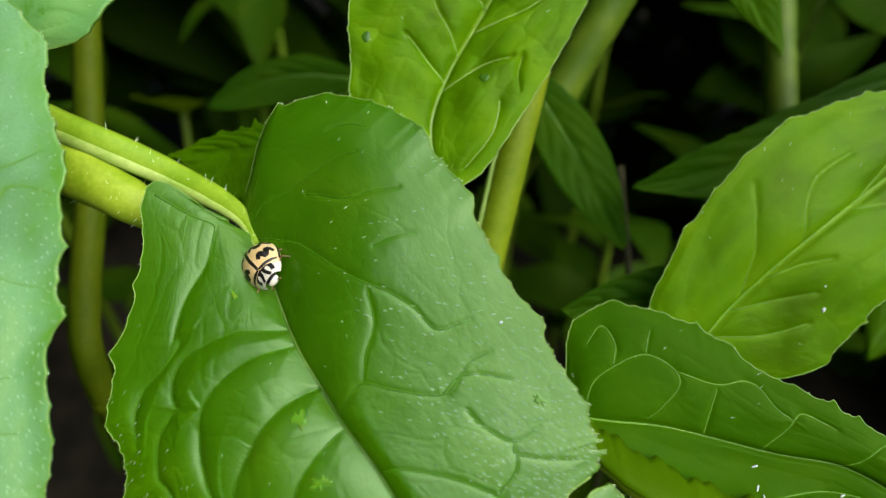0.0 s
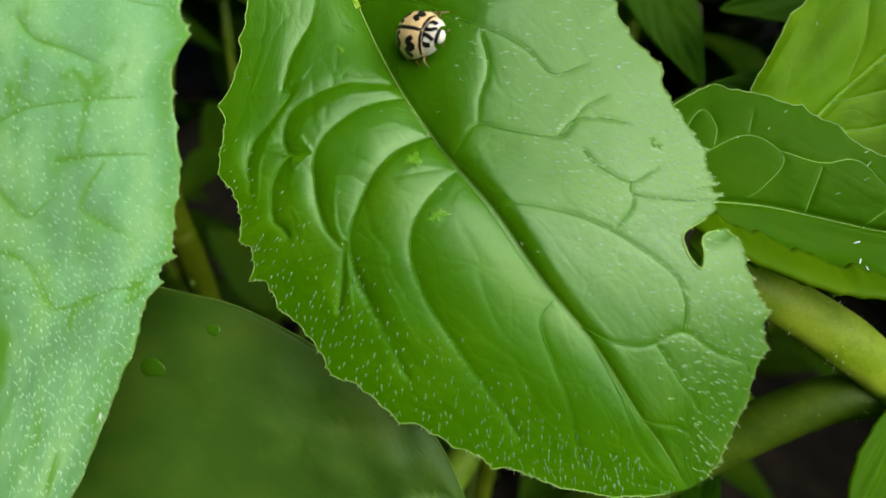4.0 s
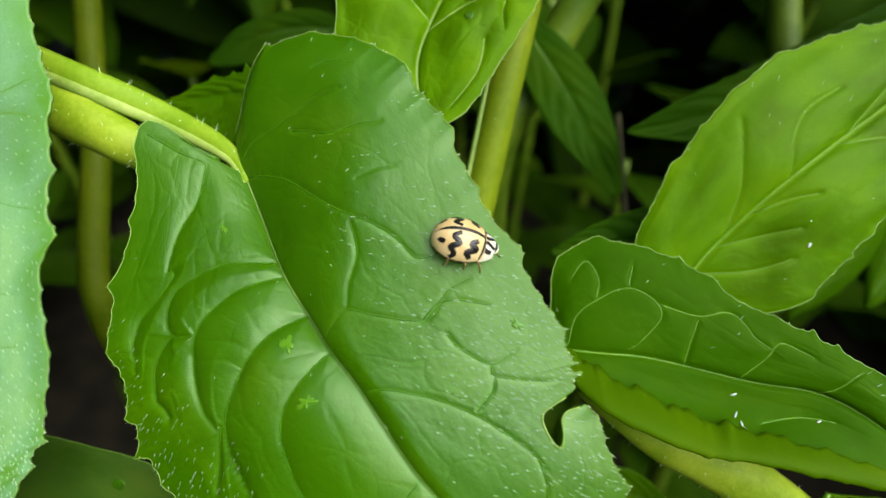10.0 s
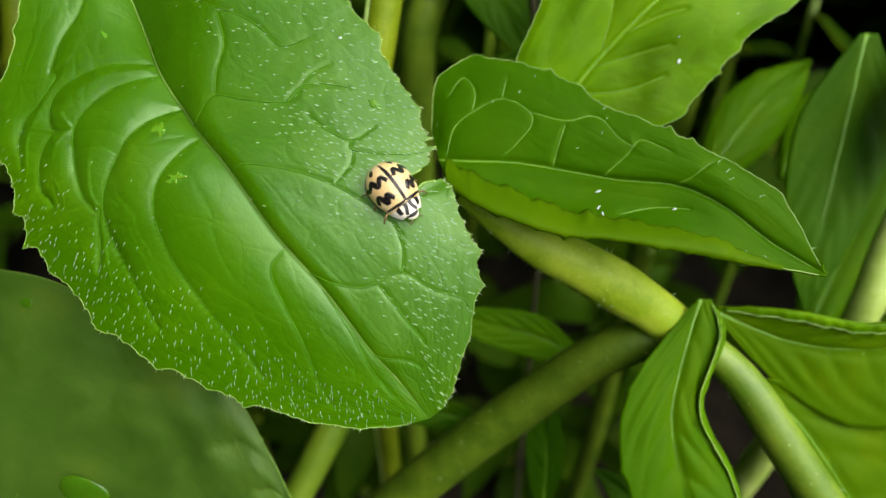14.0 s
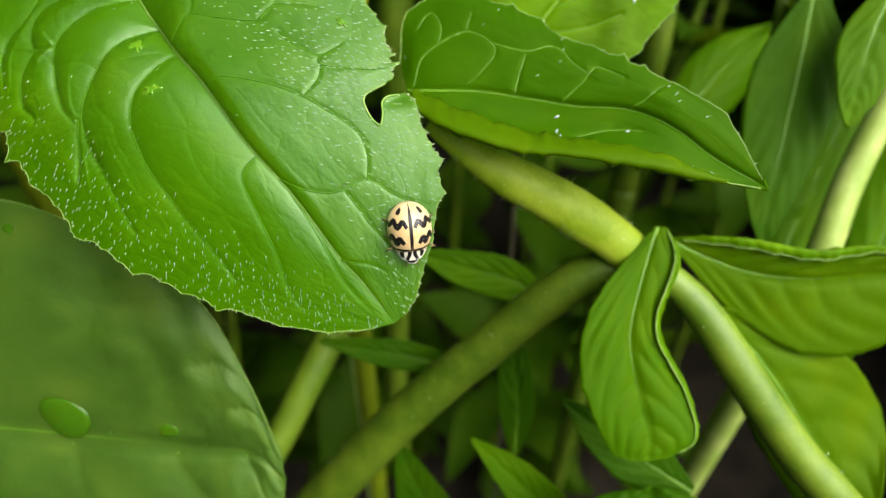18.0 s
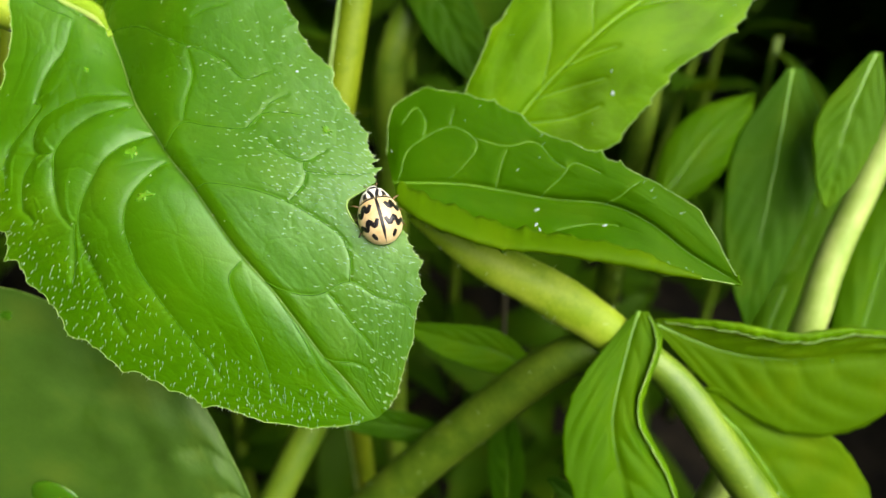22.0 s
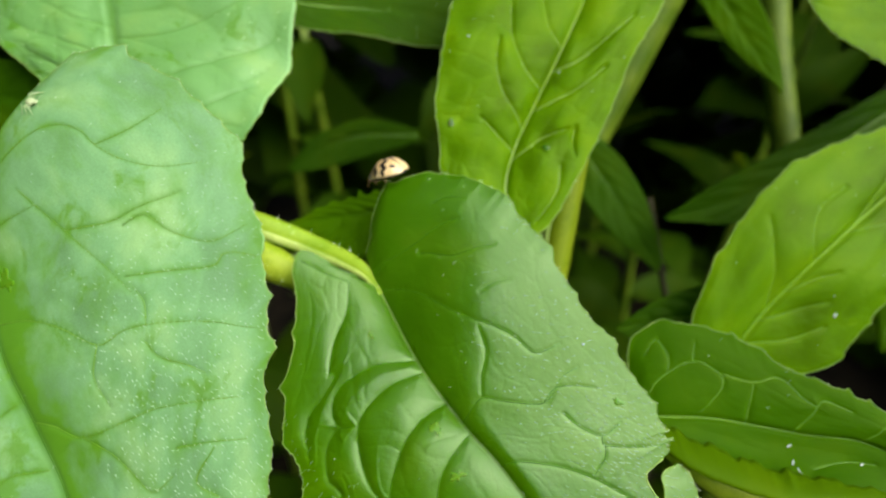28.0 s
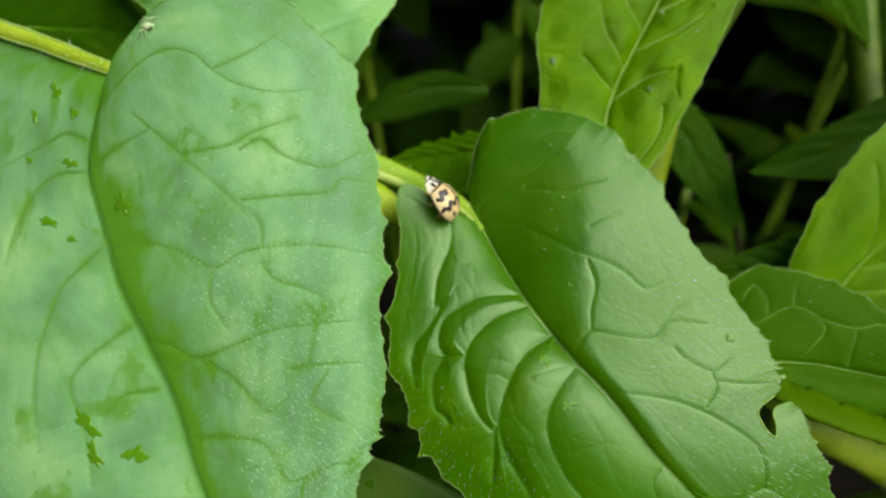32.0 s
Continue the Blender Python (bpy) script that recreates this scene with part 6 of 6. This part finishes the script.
# ---- what moves ----
# seconds; the ladybird's foot point in millimetres, the way it heads, the way its back faces
TRACK = [
    (0, -15.87, 39.44, 263.70, 0.498, -0.844, 0.197, -0.661, -0.223, 0.716),
    (0.5, -14.40, 38.75, 264.41, 0.553, -0.723, 0.414, -0.809, -0.345, 0.476),
    (1, -13.86, 38.07, 264.33, 0.551, -0.773, 0.316, -0.770, -0.324, 0.549),
    (1.5, -13.11, 37.66, 264.66, 0.556, -0.769, 0.316, -0.764, -0.323, 0.558),
    (2, -12.32, 36.99, 264.80, 0.562, -0.758, 0.332, -0.763, -0.319, 0.562),
    (2.5, -12.07, 36.84, 264.87, 0.585, -0.742, 0.327, -0.744, -0.331, 0.580),
    (4.5, -10.69, 35.53, 264.89, 0.625, -0.693, 0.360, -0.716, -0.325, 0.617),
    (5, -11.40, 35.99, 264.74, 0.673, -0.637, 0.376, -0.697, -0.377, 0.610),
    (5.5, -11.07, 35.77, 264.81, 0.711, -0.572, 0.409, -0.675, -0.390, 0.627),
    (6, -11.07, 35.77, 264.81, 0.714, -0.568, 0.409, -0.672, -0.389, 0.631),
    (6.5, -10.90, 35.99, 265.08, 0.760, -0.531, 0.374, -0.599, -0.350, 0.720),
    (7, -9.28, 35.32, 265.57, 0.839, -0.441, 0.317, -0.479, -0.324, 0.816),
    (7.5, -6.39, 35.51, 266.71, 0.887, -0.424, 0.184, -0.336, -0.317, 0.887),
    (8, -3.53, 35.11, 266.49, 0.914, -0.405, -0.008, -0.109, -0.266, 0.958),
    (8.5, -2.51, 34.65, 266.09, 0.873, -0.473, -0.120, -0.040, -0.314, 0.949),
    (9, -1.92, 33.99, 265.55, 0.875, -0.445, -0.193, 0.058, -0.301, 0.952),
    (9.5, -0.08, 33.80, 265.34, 0.957, -0.144, -0.250, 0.210, -0.247, 0.946),
    (10, 3.22, 33.04, 264.67, 0.967, -0.022, -0.254, 0.245, -0.202, 0.948),
    (10.5, 4.69, 33.43, 264.88, 0.969, 0.207, -0.136, 0.152, -0.066, 0.986),
    (11, 4.89, 33.50, 264.92, 0.910, 0.398, -0.112, 0.150, -0.064, 0.987),
    (11.5, 4.43, 32.99, 264.58, 0.933, -0.143, -0.330, 0.300, -0.192, 0.934),
    (12, 6.00, 30.32, 262.45, 0.614, -0.669, -0.419, 0.250, -0.338, 0.907),
    (12.5, 6.21, 26.03, 259.42, 0.202, -0.817, -0.540, 0.187, -0.509, 0.840),
    (13, 8.43, 22.97, 257.04, 0.703, -0.503, -0.503, 0.235, -0.503, 0.832),
    (13.5, 9.77, 22.65, 256.57, 0.730, -0.555, -0.398, 0.176, -0.410, 0.895),
    (14, 9.42, 21.43, 255.68, 0.604, -0.667, -0.437, 0.125, -0.462, 0.878),
    (14.5, 10.62, 18.10, 252.80, 0.390, -0.763, -0.515, 0.068, -0.534, 0.843),
    (16.5, 14.02, 14.67, 248.19, -0.296, -0.600, -0.743, 0.145, -0.797, 0.586),
    (17, 14.24, 14.24, 247.56, 0.067, -0.578, -0.813, 0.145, -0.801, 0.581),
    (17.5, 14.52, 14.08, 247.30, 0.088, -0.573, -0.815, 0.143, -0.802, 0.580),
    (18, 13.66, 13.70, 246.92, 0.058, -0.569, -0.820, 0.143, -0.808, 0.571),
    (18.5, 13.17, 12.78, 245.70, 0.121, -0.547, -0.829, 0.130, -0.819, 0.559),
    (19, 13.82, 13.25, 246.27, 0.787, -0.260, -0.560, 0.136, -0.811, 0.568),
    (19.5, 13.15, 14.16, 247.70, 0.939, 0.295, 0.174, 0.145, -0.802, 0.580),
    (20, 14.04, 16.33, 250.29, 0.708, 0.524, 0.474, 0.152, -0.768, 0.622),
    (20.5, 13.64, 16.63, 250.74, 0.575, 0.590, 0.567, 0.144, -0.755, 0.640),
    (21, 13.68, 18.17, 252.42, 0.422, 0.688, 0.590, 0.137, -0.692, 0.709),
    (21.5, 14.09, 20.34, 254.22, 0.137, 0.785, 0.604, 0.141, -0.619, 0.773),
    (22, 12.85, 21.04, 254.90, -0.248, 0.753, 0.610, 0.134, -0.597, 0.791),
    (22.5, 9.80, 22.77, 256.66, 0.119, 0.789, 0.603, 0.190, -0.614, 0.766),
    (23, 10.12, 26.33, 259.33, 0.452, 0.807, 0.381, 0.226, -0.516, 0.826),
    (23.5, 9.06, 28.32, 260.79, 0.144, 0.881, 0.451, 0.215, -0.473, 0.854),
    (24, 5.38, 33.82, 265.12, -0.168, 0.850, 0.500, 0.215, -0.463, 0.860),
    (24.5, 1.96, 37.63, 268.12, -0.316, 0.772, 0.551, 0.245, -0.495, 0.834),
    (26.5, -2.58, 46.48, 274.09, 0.005, 0.987, 0.158, 0.084, -0.158, 0.984),
    (27, -6.26, 48.86, 275.06, -0.303, 0.945, 0.122, 0.131, -0.086, 0.988),
    (27.5, -11.38, 52.61, 274.89, -0.582, 0.811, -0.052, 0.145, 0.166, 0.975),
    (28, -15.87, 52.83, 273.86, -0.763, 0.489, -0.423, -0.287, 0.330, 0.899),
    (28.5, -19.47, 50.86, 270.51, -0.585, -0.576, -0.571, -0.697, -0.003, 0.717),
    (29, -21.38, 49.43, 269.91, -0.867, -0.348, -0.356, -0.475, 0.366, 0.800),
    (29.5, -21.39, 49.10, 269.90, -0.755, -0.459, -0.467, -0.543, 0.039, 0.839),
    (30, -19.66, 47.23, 270.01, -0.066, -0.751, -0.657, -0.855, -0.297, 0.425),
    (30.5, -19.55, 45.17, 268.92, -0.256, -0.665, -0.702, -0.739, -0.333, 0.586),
    (31, -20.53, 44.29, 269.32, -0.829, -0.384, -0.407, -0.369, -0.172, 0.913),
    (31.5, -22.18, 43.09, 269.09, -0.924, 0.141, 0.356, 0.369, 0.078, 0.926),
    (32, -22.70, 42.22, 268.82, -0.483, 0.417, 0.769, 0.823, -0.083, 0.562),
]
SWAY = [(0, -1.65, -0.8, -0.97), (5, -1.37, -0.57, -0.69), (7, -1.38, -0.5, -0.6), (8, -1.7, -0.46, -0.55), (10, -2.1, -0.35, -0.42), (14, -2.1, -0.35, -0.42), (20, -1.6, -0.3, -0.3), (24.5, -0.6, -0.1, -0.1), (26.5, 0, 0, 0), (32, 0, 0, 0)]  # the large pale leaf: seconds, millimetres to the side, ahead, up


def motions():
    rows = []
    for t, x, y, z, hx, hy, hz, ux, uy, uz in TRACK:
        up = Vector((ux, uy, uz)).normalized()
        ahead = Vector((hx, hy, hz))
        ahead = (ahead - up * ahead.dot(up)).normalized()
        side = up.cross(ahead)
        turn = Matrix((ahead, side, up)).transposed().to_4x4()
        rows.append((t, Matrix.Translation((x / 1000, y / 1000, z / 1000)) @ turn))
    walk(beetle, rows)
    for leg, hip, beat in beetle_legs:
        swing = [(k * 0.1, pose(*hip, 0, 0, 15 * math.sin(2 * math.pi * (k * 0.1 / 0.5) + math.pi * beat))) for k in range(321)]
        walk(leg, swing)
    for ob in (near, *on_near):
        home = ob.matrix_basis.copy()
        walk(ob, [(t, Matrix.Translation((x / 1000, y / 1000, z / 1000)) @ home) for t, x, y, z in SWAY])


motions()
